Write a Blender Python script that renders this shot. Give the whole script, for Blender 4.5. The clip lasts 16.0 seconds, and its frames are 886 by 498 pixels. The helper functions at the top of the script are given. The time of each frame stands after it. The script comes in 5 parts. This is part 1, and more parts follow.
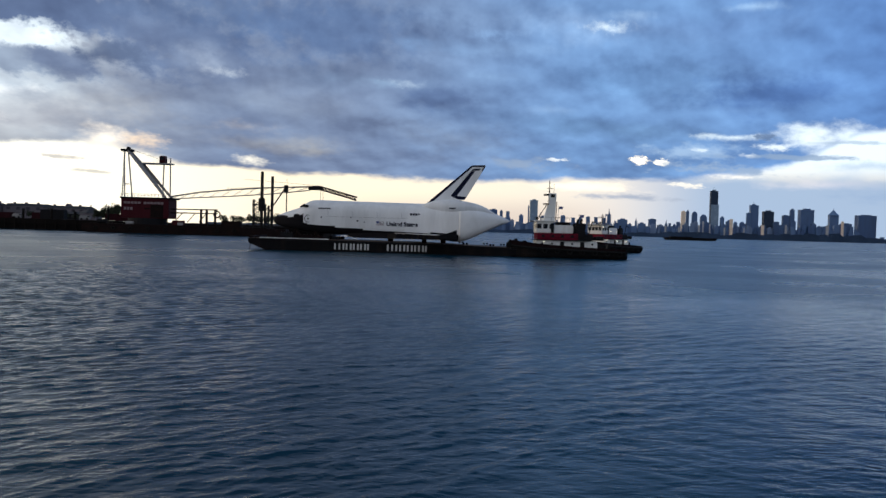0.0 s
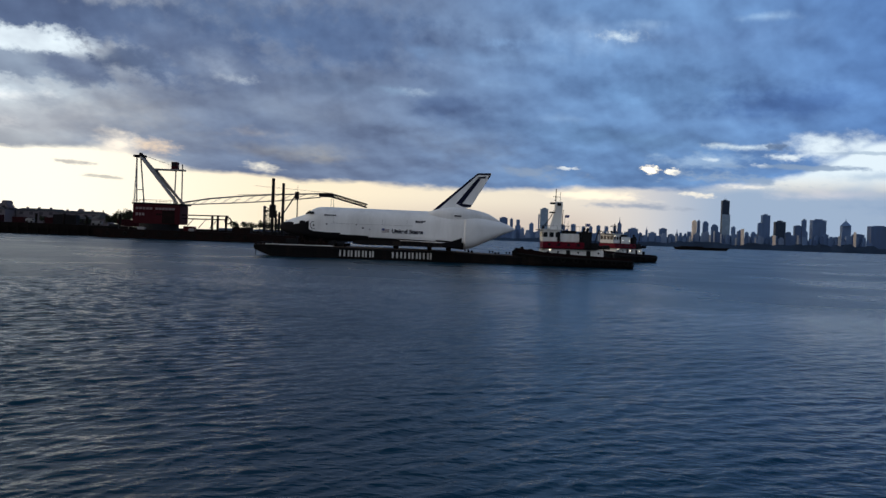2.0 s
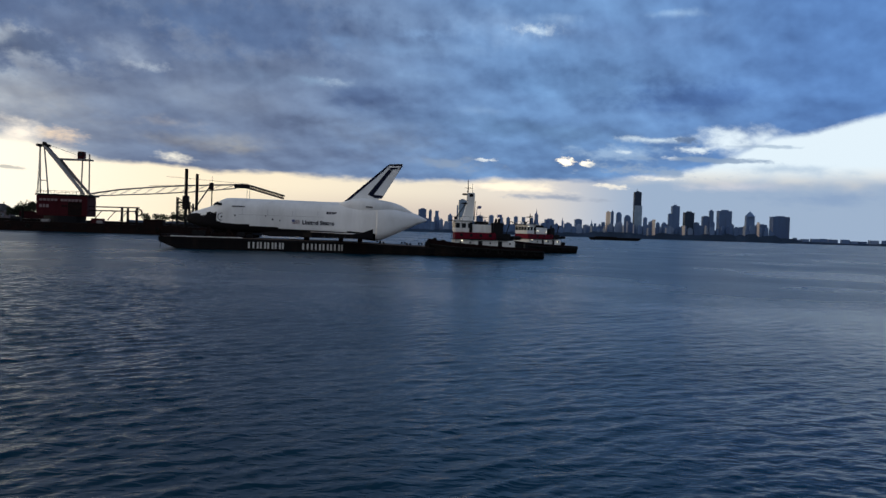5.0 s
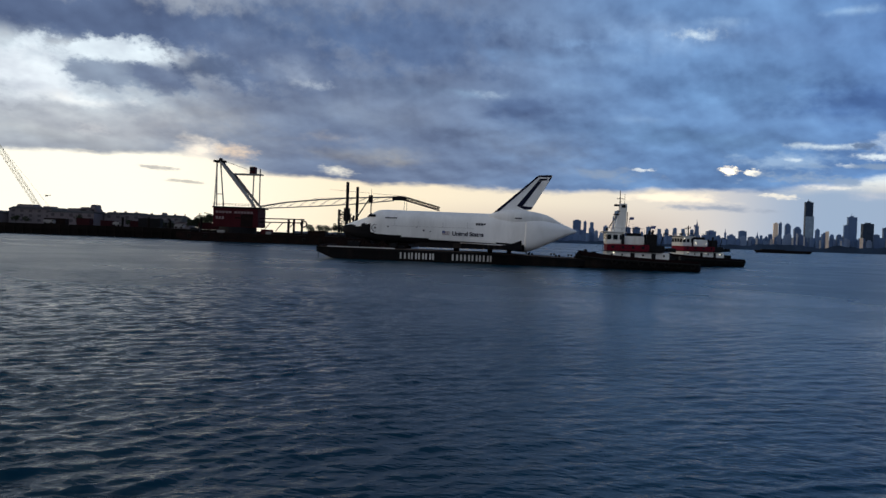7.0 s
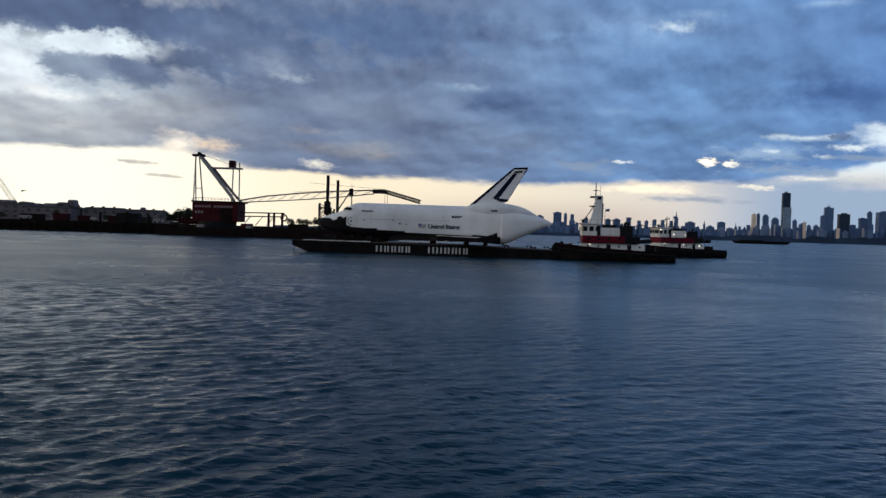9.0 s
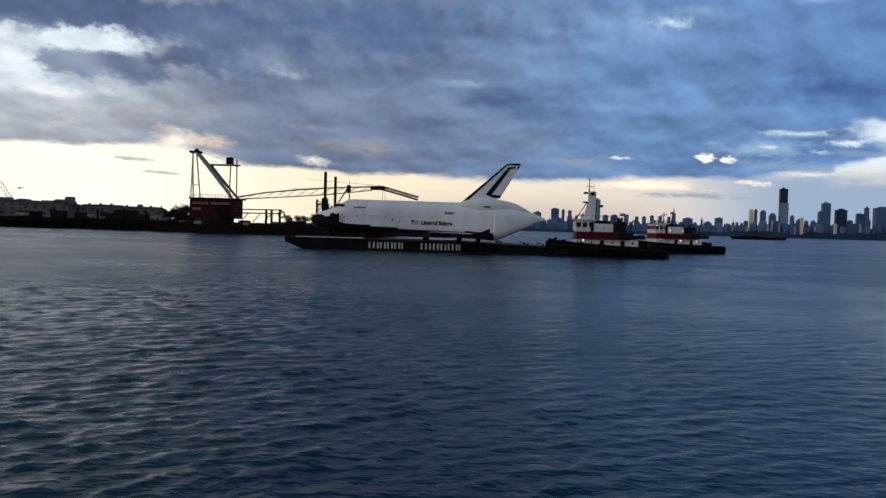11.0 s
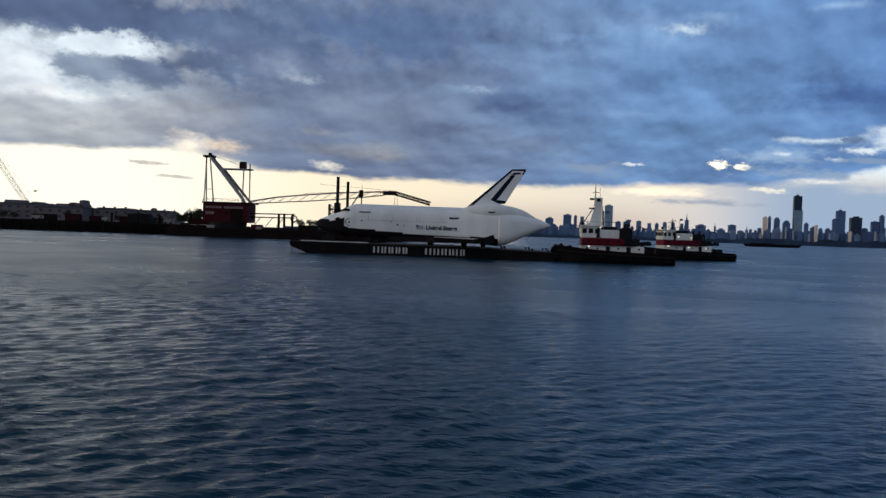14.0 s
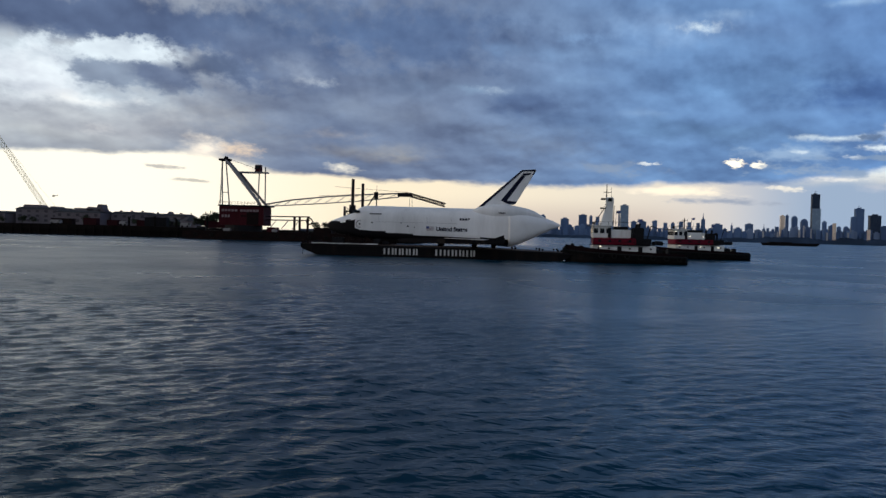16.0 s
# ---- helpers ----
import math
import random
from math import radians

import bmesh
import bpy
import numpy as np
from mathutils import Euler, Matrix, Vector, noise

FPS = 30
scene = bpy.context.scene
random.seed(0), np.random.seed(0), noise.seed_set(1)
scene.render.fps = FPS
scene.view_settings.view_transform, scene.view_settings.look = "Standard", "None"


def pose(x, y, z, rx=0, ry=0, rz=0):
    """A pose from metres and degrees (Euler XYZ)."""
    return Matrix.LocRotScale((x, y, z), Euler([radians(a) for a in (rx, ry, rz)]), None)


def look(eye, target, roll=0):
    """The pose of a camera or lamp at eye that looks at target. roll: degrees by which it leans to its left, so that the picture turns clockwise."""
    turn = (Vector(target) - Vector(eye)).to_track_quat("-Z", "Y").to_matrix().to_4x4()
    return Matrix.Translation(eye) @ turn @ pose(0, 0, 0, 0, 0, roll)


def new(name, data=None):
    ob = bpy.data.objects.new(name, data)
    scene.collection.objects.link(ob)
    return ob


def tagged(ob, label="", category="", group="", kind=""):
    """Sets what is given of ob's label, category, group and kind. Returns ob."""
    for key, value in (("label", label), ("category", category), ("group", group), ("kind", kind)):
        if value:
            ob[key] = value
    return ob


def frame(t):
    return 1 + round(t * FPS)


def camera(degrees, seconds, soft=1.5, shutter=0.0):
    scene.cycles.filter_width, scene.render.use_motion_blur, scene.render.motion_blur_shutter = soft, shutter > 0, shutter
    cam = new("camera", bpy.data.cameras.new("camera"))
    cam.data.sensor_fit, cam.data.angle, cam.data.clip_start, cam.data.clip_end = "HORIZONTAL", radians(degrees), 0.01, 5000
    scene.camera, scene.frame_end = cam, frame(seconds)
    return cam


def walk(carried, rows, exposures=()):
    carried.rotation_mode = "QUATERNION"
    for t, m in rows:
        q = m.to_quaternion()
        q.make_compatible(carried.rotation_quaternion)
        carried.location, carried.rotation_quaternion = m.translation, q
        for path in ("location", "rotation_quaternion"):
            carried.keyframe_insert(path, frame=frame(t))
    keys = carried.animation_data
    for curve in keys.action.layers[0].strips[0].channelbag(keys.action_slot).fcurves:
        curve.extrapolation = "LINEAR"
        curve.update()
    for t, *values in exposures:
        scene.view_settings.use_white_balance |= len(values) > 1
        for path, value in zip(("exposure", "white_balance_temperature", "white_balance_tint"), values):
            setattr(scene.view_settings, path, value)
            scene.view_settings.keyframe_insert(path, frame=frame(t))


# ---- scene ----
cam = camera(56.5, 16.0, soft=1.45)
EYE = 4.2
PATH = [
    (0.0, -1.61, -1.32, -1.63), (0.5, -0.29, -1.38, -1.39), (1.0, -0.28, -1.01, -1.62), (1.5, -0.32, -0.95, -2.09),
    (2.0, -0.91, -0.80, -2.06), (2.5, -2.42, -0.83, -1.77), (3.0, -4.65, -1.06, -2.30), (3.2, -5.82, -0.76, -2.31),
    (3.7, -7.3, -0.85, -2.15), (4.5, -7.6, -1.1, -1.95), (5.3, -5.09, -1.41, -1.78), (5.5, -3.90, -1.57, -1.83),
    (6.0, -0.39, -1.21, -2.19), (6.5, 3.04, -0.82, -2.06), (7.0, 4.12, -0.78, -2.04), (7.5, 2.85, -1.33, -1.90),
    (8.0, 2.39, -1.22, -1.90), (8.5, 2.80, -1.05, -1.80), (9.0, 2.80, -1.23, -1.66), (11.5, 2.61, -1.48, -1.58),
    (12.0, 2.45, -1.28, -1.80), (12.5, 2.75, -1.05, -2.02), (13.0, 3.36, -1.19, -1.94), (13.5, 3.55, -1.29, -2.03),
    (14.0, 3.47, -1.13, -1.90), (14.5, 3.70, -1.31, -1.83), (15.0, 4.06, -1.32, -1.55), (15.5, 4.07, -1.33, -1.43),
    (16.0, 4.52, -1.07, -1.45)]
walk(cam, [(t, pose(0, 0, EYE, 90 + pitch, roll, yaw)) for t, yaw, pitch, roll in PATH],
     exposures=[(0.0, 0.30), (0.5, 0.30), (1.0, 0.26), (1.5, 0.03), (3.0, 0.0), (16.0, 0.0)])


# ---- world and sun ----
SUN_AZ, SUN_EL = -98.0, 6.0   # degrees right of +y, degrees above the horizon


class Nodes:
    """Short forms for building a node tree."""

    def __init__(self, tree):
        self.tree = tree

    def add(self, kind, **values):
        node = self.tree.nodes.new(kind)
        for key, value in values.items():
            if key in node.inputs:
                node.inputs[key].default_value = value
        return node

    def link(self, a, b):
        self.tree.links.new(a, b)

    def feed(self, socket, value):
        if isinstance(value, bpy.types.NodeSocket):
            self.link(value, socket)
        else:
            socket.default_value = value

    def math(self, op, a, b=0.0, c=0.0, clamp=False):
        n = self.tree.nodes.new("ShaderNodeMath")
        n.operation, n.use_clamp = op, clamp
        for i, v in enumerate((a, b, c)):
            self.feed(n.inputs[i], v)
        return n.outputs[0]

    def ramp(self, v, lo, hi, a=0.0, b=1.0, smooth=True):
        n = self.tree.nodes.new("ShaderNodeMapRange")
        n.interpolation_type = "SMOOTHSTEP" if smooth else "LINEAR"
        for i, x in enumerate((v, lo, hi, a, b)):
            self.feed(n.inputs[i], x)
        return n.outputs[0]

    def mix(self, fac, a, b, blend="MIX"):
        n = self.tree.nodes.new("ShaderNodeMix")
        n.data_type, n.blend_type = "RGBA", blend
        self.feed(n.inputs[0], fac)
        for i, v in ((6, a), (7, b)):
            self.feed(n.inputs[i], v if isinstance(v, bpy.types.NodeSocket) else (*v, 1.0))
        return n.outputs[2]

    def noise(self, vector, scale, detail=4.0, rough=0.55, distort=0.0):
        n = self.tree.nodes.new("ShaderNodeTexNoise")
        if vector is not None:
            self.link(vector, n.inputs["Vector"])
        n.inputs["Scale"].default_value, n.inputs["Detail"].default_value = scale, detail
        n.inputs["Roughness"].default_value, n.inputs["Distortion"].default_value = rough, distort
        return n.outputs["Fac"]

    def stops(self, v, places):
        n = self.tree.nodes.new("ShaderNodeValToRGB")
        ramp = n.color_ramp
        while len(ramp.elements) < len(places):
            ramp.elements.new(0.5)
        for e, (p, c) in zip(ramp.elements, places):
            e.position, e.color = p, (c, c, c, 1) if isinstance(c, float) else (*c, 1)
        self.feed(n.inputs[0], v)
        return n.outputs[0]

    def vec(self, x, y, z):
        n = self.tree.nodes.new("ShaderNodeCombineXYZ")
        for i, v in enumerate((x, y, z)):
            self.feed(n.inputs[i], v)
        return n.outputs[0]


def make_world():
    world = bpy.data.worlds.new("dusk_sky")
    scene.world = world
    world.use_nodes = True
    tree = world.node_tree
    tree.nodes.clear()
    n = Nodes(tree)
    coord = n.add("ShaderNodeTexCoord").outputs["Generated"]
    split = n.add("ShaderNodeSeparateXYZ")
    n.link(coord, split.inputs[0])
    x, y, z = split.outputs
    flat = n.math("SQRT", n.math("ADD", n.math("MULTIPLY", x, x), n.math("MULTIPLY", y, y)))
    az = n.math("DEGREES", n.math("ARCTAN2", x, y))
    el = n.math("DEGREES", n.math("ARCTAN2", z, flat))
    up = n.math("MAXIMUM", z, 0.0)
    # the cloud deck seen in perspective: features flatten towards the horizon
    depth = n.math("ADD", up, 0.30)
    deck = n.vec(n.math("DIVIDE", x, depth), n.math("DIVIDE", y, depth), 0.0)
    big = n.noise(deck, 2.2, 3.0, 0.42, 0.4)
    tilt = n.math("ADD", el, n.math("MULTIPLY", az, 0.03))
    rise = n.math("LOGARITHM", n.math("MAXIMUM", n.math("ADD", tilt, 5.0), 0.5), 2.718)
    view = n.vec(n.math("MULTIPLY", az, 0.078), n.math("MULTIPLY", rise, 1.75), 3.7)
    under = n.vec(n.math("MULTIPLY_ADD", az, 0.078, -0.02), n.math("MULTIPLY_ADD", rise, 1.75, -0.06), 3.7)
    wisp = n.noise(view, 2.8, 4.0, 0.46)
    fine = n.noise(view, 8.0, 4.0, 0.55)
    tiny = n.noise(view, 22.0, 4.0, 0.6)
    warp = n.math("SUBTRACT", wisp, 0.5)
    swirl = n.vec(n.math("MULTIPLY", az, 0.110), n.math("MULTIPLY", rise, 2.3), 8.2)
    stray_a = n.math("SUBTRACT", n.noise(swirl, 1.6, 3.0, 0.5), 0.5)
    stray_b = n.math("SUBTRACT", n.noise(n.vec(n.math("MULTIPLY", az, 0.110), n.math("MULTIPLY", rise, 2.3), 2.6), 1.6, 3.0, 0.5), 0.5)

    sky = n.add("ShaderNodeTexSky")
    sky.sky_type, sky.sun_disc = "NISHITA", False
    sky.sun_elevation, sky.sun_rotation = radians(SUN_EL), radians(SUN_AZ)
    clear = n.mix(1.0, sky.outputs[0], (0.10, 0.10, 0.10), "MULTIPLY")

    # lower rim of the cloud deck, as elevation over azimuth
    rim = n.stops(n.ramp(az, -40.0, 40.0, 0.0, 1.0, smooth=False), [
        (0.0, 0.225), (0.10, 0.225), (0.17, 0.232), (0.235, 0.248), (0.295, 0.20), (0.36, 0.186), (0.46, 0.170), (0.56, 0.168), (0.64, 0.178), (0.69, 0.192), (0.725, 0.195), (0.76, 0.198),
        (0.80, 0.222), (0.85, 0.325), (0.92, 0.39), (1.0, 0.42)])
    rim = n.math("MULTIPLY", rim, 20.0)
    ragged = n.math("ADD", n.math("MULTIPLY", warp, 1.1), n.math("MULTIPLY", n.math("SUBTRACT", fine, 0.5), 0.45))
    ragged = n.math("ADD", ragged, n.math("MULTIPLY", n.math("SUBTRACT", tiny, 0.5), 0.22))
    over = n.math("SUBTRACT", el, n.math("ADD", rim, ragged))
    cover = n.ramp(over, -0.18, 0.34)

    def patch(az0, el0, wide, high, rough, soft=0.35):
        """A soft-edged opening or wisp of cloud with a ragged outline."""
        a = n.math("DIVIDE", n.math("SUBTRACT", n.math("MULTIPLY_ADD", stray_a, min(wide * 1.6, 4.5), az), az0), wide)
        b = n.math("DIVIDE", n.math("SUBTRACT", n.math("MULTIPLY_ADD", stray_b, min(high * 1.6, 2.2), tilt), el0 + 0.03 * az0), high)
        r = n.math("SQRT", n.math("ADD", n.math("MULTIPLY", a, a), n.math("MULTIPLY", b, b)))
        coarse = 1.0 if wide > 2.5 else 0.4
        r = n.math("ADD", r, n.math("MULTIPLY", n.math("SUBTRACT", fine, 0.5), rough * coarse * 1.6))
        r = n.math("ADD", r, n.math("MULTIPLY", n.math("SUBTRACT", tiny, 0.5), rough * (1.6 if wide < 2.5 else 0.55)))
        return n.ramp(r, 1.0, 1.0 - soft, 0.0, 1.0)

    # cloud body: broad tones from west to east, then single masses, rifts and lit edges, then soft billows
    body = n.mix(n.ramp(az, -30.0, -12.0), (0.39, 0.43, 0.49), (0.150, 0.200, 0.318))
    body = n.mix(n.ramp(az, -8.0, 14.0), body, (0.140, 0.262, 0.500))
    body = n.mix(n.ramp(az, 14.0, 34.0), body, (0.095, 0.205, 0.470))
    for a0, e0, w, h, rough, soft, c, k in (
            (-28.2, 13.0, 13.2, 2.31, 0.5, 0.5, (0.084, 0.128, 0.245), 0.95),
            (-29.4, 9.6, 10.5, 2.99, 0.5, 0.8, (0.560, 0.650, 0.740), 0.95),
            (-26.0, 10.9, 5.8, 1.49, 1.0, 0.5, (0.740, 0.840, 0.920), 0.95),
            (-30.9, 8.8, 4.3, 2.31, 0.6, 0.8, (0.780, 0.850, 0.920), 0.95),
            (-25.2, 9.5, 5.8, 1.23, 1.0, 0.5, (0.230, 0.290, 0.400), 0.95),
            (-22.7, 9.7, 3.1, 1.19, 0.9, 0.6, (0.150, 0.200, 0.320), 0.90),
            (-16.8, 11.8, 7.4, 3.17, 1.0, 0.6, (0.109, 0.159, 0.285), 0.85),
            (-13.5, 13.8, 10.5, 2.31, 0.9, 0.9, (0.087, 0.132, 0.245), 0.80),
            (-6.8, 10.1, 5.4, 1.57, 0.7, 1.2, (0.110, 0.166, 0.284), 0.50),
            (1.9, 6.5, 7.4, 1.57, 0.7, 1.2, (0.130, 0.172, 0.273), 0.75),
            (1.4, 14.5, 7.8, 1.72, 0.7, 1.2, (0.180, 0.277, 0.464), 0.60),
            (16.5, 13.5, 5.8, 1.49, 0.7, 1.2, (0.150, 0.265, 0.500), 0.60),
            (-29.3, 5.7, 7.8, 1.12, 0.6, 1.2, (0.446, 0.470, 0.490), 0.60),
            (-20.2, 7.2, 5.8, 1.68, 0.7, 1.2, (0.335, 0.354, 0.393), 0.60),
            (-20.5, 10.5, 2.7, 1.27, 0.9, 0.7, (0.082, 0.116, 0.205), 0.80),
            (-15.0, 10.7, 2.9, 1.34, 0.7, 1.2, (0.300, 0.370, 0.500), 0.85),
            (-14.1, 10.1, 2.4, 0.45, 1.1, 1.7, (0.500, 0.570, 0.660), 0.85),
            (-29.3, 7.9, 4.3, 0.63, 1.1, 1.7, (0.950, 0.960, 0.960), 0.95),
            (-25.1, 8.1, 1.2, 0.45, 1.1, 1.7, (0.700, 0.740, 0.780), 0.80),
            (-26.7, 6.6, 10.5, 1.87, 0.6, 1.0, (0.460, 0.490, 0.540), 0.80),
            (-27.4, 6.3, 1.3, 0.60, 1.1, 1.7, (0.720, 0.730, 0.740), 0.85),
            (-25.1, 7.1, 1.0, 0.40, 1.1, 1.7, (0.500, 0.530, 0.570), 0.60),
            (-27.7, 5.2, 11.6, 0.65, 1.1, 1.7, (0.298, 0.323, 0.370), 0.55),
            (-16.2, 6.0, 5.8, 2.05, 0.7, 1.2, (0.186, 0.213, 0.285), 0.40),
            (-6.5, 13.3, 10.5, 2.99, 0.9, 0.8, (0.090, 0.148, 0.290), 0.85),
            (-10.6, 8.4, 8.9, 1.68, 0.7, 1.2, (0.203, 0.252, 0.354), 0.55),
            (-9.7, 5.6, 5.8, 0.97, 0.7, 1.2, (0.273, 0.283, 0.313), 0.70),
            (-11.7, 6.6, 2.9, 0.50, 1.1, 1.7, (0.409, 0.390, 0.399), 0.60),
            (-7.8, 5.2, 2.9, 0.50, 1.1, 1.7, (0.383, 0.381, 0.371), 0.60),
            (-3.6, 7.3, 8.2, 0.65, 1.1, 1.7, (0.107, 0.145, 0.244), 0.70),
            (-2.5, 9.9, 4.8, 0.65, 1.1, 1.7, (0.220, 0.332, 0.499), 0.80),
            (-1.2, 9.9, 1.9, 0.45, 1.1, 1.7, (0.380, 0.480, 0.620), 0.90),
            (3.7, 12.5, 7.0, 0.82, 0.8, 1.2, (0.220, 0.360, 0.600), 0.75),
            (4.6, 13.4, 2.4, 0.50, 1.1, 1.7, (0.250, 0.420, 0.700), 0.70),
            (4.5, 10.6, 4.4, 0.65, 1.1, 1.7, (0.190, 0.310, 0.520), 0.75),
            (1.1, 8.9, 3.5, 1.31, 0.9, 0.8, (0.095, 0.154, 0.302), 0.75),
            (10.4, 13.8, 6.2, 1.57, 0.7, 1.2, (0.250, 0.400, 0.660), 0.80),
            (12.3, 13.8, 2.3, 0.49, 1.1, 1.7, (0.800, 0.930, 1.000), 1.00),
            (14.0, 14.5, 2.7, 0.50, 1.1, 1.7, (0.340, 0.510, 0.760), 0.70),
            (22.2, 14.7, 3.0, 0.40, 1.1, 1.7, (0.520, 0.730, 0.950), 0.60),
            (20.9, 13.9, 6.6, 1.34, 0.8, 1.2, (0.150, 0.280, 0.550), 0.70),
            (16.3, 10.3, 9.3, 1.87, 0.9, 0.9, (0.108, 0.209, 0.412), 0.85),
            (23.0, 9.4, 5.8, 1.94, 0.9, 0.9, (0.070, 0.150, 0.371), 0.75),
            (9.0, 8.3, 2.7, 0.40, 1.1, 1.7, (0.240, 0.380, 0.620), 0.75),
            (5.4, 8.0, 5.4, 0.75, 0.8, 1.2, (0.151, 0.258, 0.464), 0.50),
            (13.3, 7.1, 10.1, 1.27, 0.7, 1.2, (0.102, 0.191, 0.360), 0.85),
            (21.1, 8.3, 3.6, 0.40, 1.1, 1.7, (0.150, 0.280, 0.540), 0.60),
            (1.6, 5.1, 10.5, 0.82, 0.8, 1.2, (0.145, 0.197, 0.319), 0.55)):
        body = n.mix(n.math("MULTIPLY", patch(a0, e0, w, h, rough, soft), k), body, c)
    lit = n.math("SUBTRACT", wisp, n.noise(under, 2.8, 4.0, 0.46))
    billow = n.math("ADD", n.math("MULTIPLY", warp, 0.70), n.math("MULTIPLY", lit, 1.6))
    billow = n.math("ADD", billow, n.math("MULTIPLY", n.math("SUBTRACT", fine, 0.5), 0.10))
    billow = n.math("ADD", 1.0, n.math("MULTIPLY", billow, n.ramp(az, -28.0, -5.0, 0.75, 1.0)))
    billow = n.math("MULTIPLY", n.math("MAXIMUM", billow, 0.5), 1.09)
    body = n.mix(1.0, body, n.vec(billow, billow, n.math("POWER", billow, 0.85)), "MULTIPLY")
    # the open band of sky under the deck
    band = n.mix(n.ramp(az, -12.0, 16.0), (1.04, 0.90, 0.66), (0.80, 0.74, 0.64))
    band = n.mix(n.ramp(az, -8.0, -26.0), band, (1.16, 1.10, 0.93))
    veil = n.mix(n.ramp(az, 9.0, 21.0), (0.80, 0.73, 0.68), (0.30, 0.42, 0.60))
    veiled = n.math("MULTIPLY", n.ramp(az, 5.0, 19.0), n.ramp(n.math("ADD", el, n.math("MULTIPLY", warp, 3.0)), 4.9, 3.2))
    band = n.mix(n.math("MULTIPLY", veiled, 0.92), band, veil)
    band = n.mix(n.math("MULTIPLY", n.ramp(az, 14.0, 24.0), n.ramp(el, 3.5, 5.0)), band, (0.78, 0.90, 0.98))
    rosy = n.math("MULTIPLY", n.ramp(el, 3.0, 0.9), n.math("MULTIPLY", n.ramp(az, -16.0, 4.0), n.ramp(az, 16.0, 8.0)))
    band = n.mix(n.math("MULTIPLY", rosy, 0.7), band, (0.58, 0.48, 0.43))
    colour = n.mix(cover, band, body)
    colour = n.mix(n.ramp(el, 16.0, 32.0), colour, n.mix(1.0, colour, (0.36, 0.46, 0.54), "MULTIPLY"))
    # openings in the deck and loose clouds in the band
    for a0, e0, w, h, rough, soft, c, k in (
            (-20.8, 5.25, 2.6, 0.95, 0.7, 1.0, (1.08, 0.98, 0.84), 1.0),
            (-18.4, 5.3, 2.0, 0.7, 0.8, 1.2, (0.95, 0.74, 0.54), 0.85),
            (-11.7, 4.35, 1.5, 0.50, 0.9, 1.1, (1.0, 0.95, 0.82), 0.9),
            (15.0, 4.98, 0.95, 0.34, 1.4, 0.6, (1.6, 1.42, 1.08), 1.0),
            (16.4, 4.86, 0.55, 0.28, 1.4, 0.6, (1.4, 1.30, 1.05), 1.0),
            (9.2, 5.05, 0.8, 0.17, 1.9, 0.9, (0.80, 0.86, 0.90), 0.9),
            (7.4, 4.7, 2.8, 0.6, 1.8, 1.1, (0.27, 0.35, 0.48), 0.75),
            (18.5, 5.6, 3.6, 0.75, 1.8, 1.2, (0.42, 0.58, 0.78), 0.6),
            (20.6, 6.6, 3.0, 0.36, 1.2, 1.1, (0.78, 0.91, 0.98), 0.95),
            (26.0, 6.4, 4.4, 1.2, 0.9, 1.0, (0.80, 0.92, 1.0), 0.97),
            (23.6, 5.9, 1.5, 0.36, 1.2, 1.0, (0.80, 0.90, 0.96), 0.9),
            (21.8, 5.35, 0.9, 0.18, 1.4, 1.0, (0.78, 0.86, 0.92), 0.85),
            (18.9, 5.75, 0.7, 0.16, 1.4, 1.0, (0.70, 0.82, 0.92), 0.8),
            (20.8, 4.05, 1.6, 0.24, 1.3, 1.0, (0.95, 0.92, 0.86), 0.8),
            (29.0, 4.6, 5.0, 0.5, 1.0, 1.2, (0.44, 0.57, 0.72), 0.8),
            (25.5, 3.5, 4.5, 0.45, 1.0, 1.2, (0.66, 0.66, 0.72), 0.7),
            (31.0, 2.9, 5.5, 0.9, 0.8, 1.2, (0.25, 0.36, 0.55), 0.8),
            (18.2, 3.45, 1.7, 0.20, 1.4, 0.8, (0.98, 0.92, 0.80), 0.85),
            (11.0, 3.25, 5.0, 0.40, 1.0, 0.9, (1.15, 1.02, 0.80), 0.95),
            (24.5, 5.2, 4.6, 0.22, 1.6, 0.7, (0.24, 0.34, 0.50), 0.85),
            (27.5, 6.1, 2.6, 0.16, 1.6, 0.7, (0.36, 0.48, 0.62), 0.7),
            (14.0, 2.62, 4.2, 0.28, 1.2, 0.8, (0.34, 0.39, 0.49), 0.9),
            (22.8, 6.55, 0.9, 0.34, 1.2, 0.5, (0.12, 0.19, 0.33), 0.9),
            (20.0, 4.5, 4.2, 0.40, 2.2, 0.9, (0.30, 0.40, 0.55), 0.8),
            (-23.2, 3.95, 1.5, 0.18, 1.0, 0.7, (0.50, 0.48, 0.46), 0.85),
            (-21.6, 3.15, 1.5, 0.15, 1.0, 0.7, (0.54, 0.52, 0.47), 0.85),
            (-27.8, 4.75, 0.8, 0.12, 1.0, 0.7, (0.60, 0.59, 0.56), 0.7)):
        colour = n.mix(n.math("MULTIPLY", patch(a0, e0, w, h, rough, soft), k), colour, c)
    # thin bright cloud and open sky behind the viewer, where the deck ends
    back = n.ramp(y, 0.35, -0.55)
    behind = n.mix(n.ramp(big, 0.42, 0.62), clear, (0.86, 0.90, 0.98))
    behind = n.mix(0.65, behind, (0.76, 0.84, 0.98))
    behind = n.mix(1.0, behind, (0.50, 0.51, 0.53), "MULTIPLY")
    colour = n.mix(back, colour, behind)
    colour = n.mix(n.ramp(el, -0.05, -1.0), colour, (0.05, 0.07, 0.10))
    shader = n.add("ShaderNodeBackground")
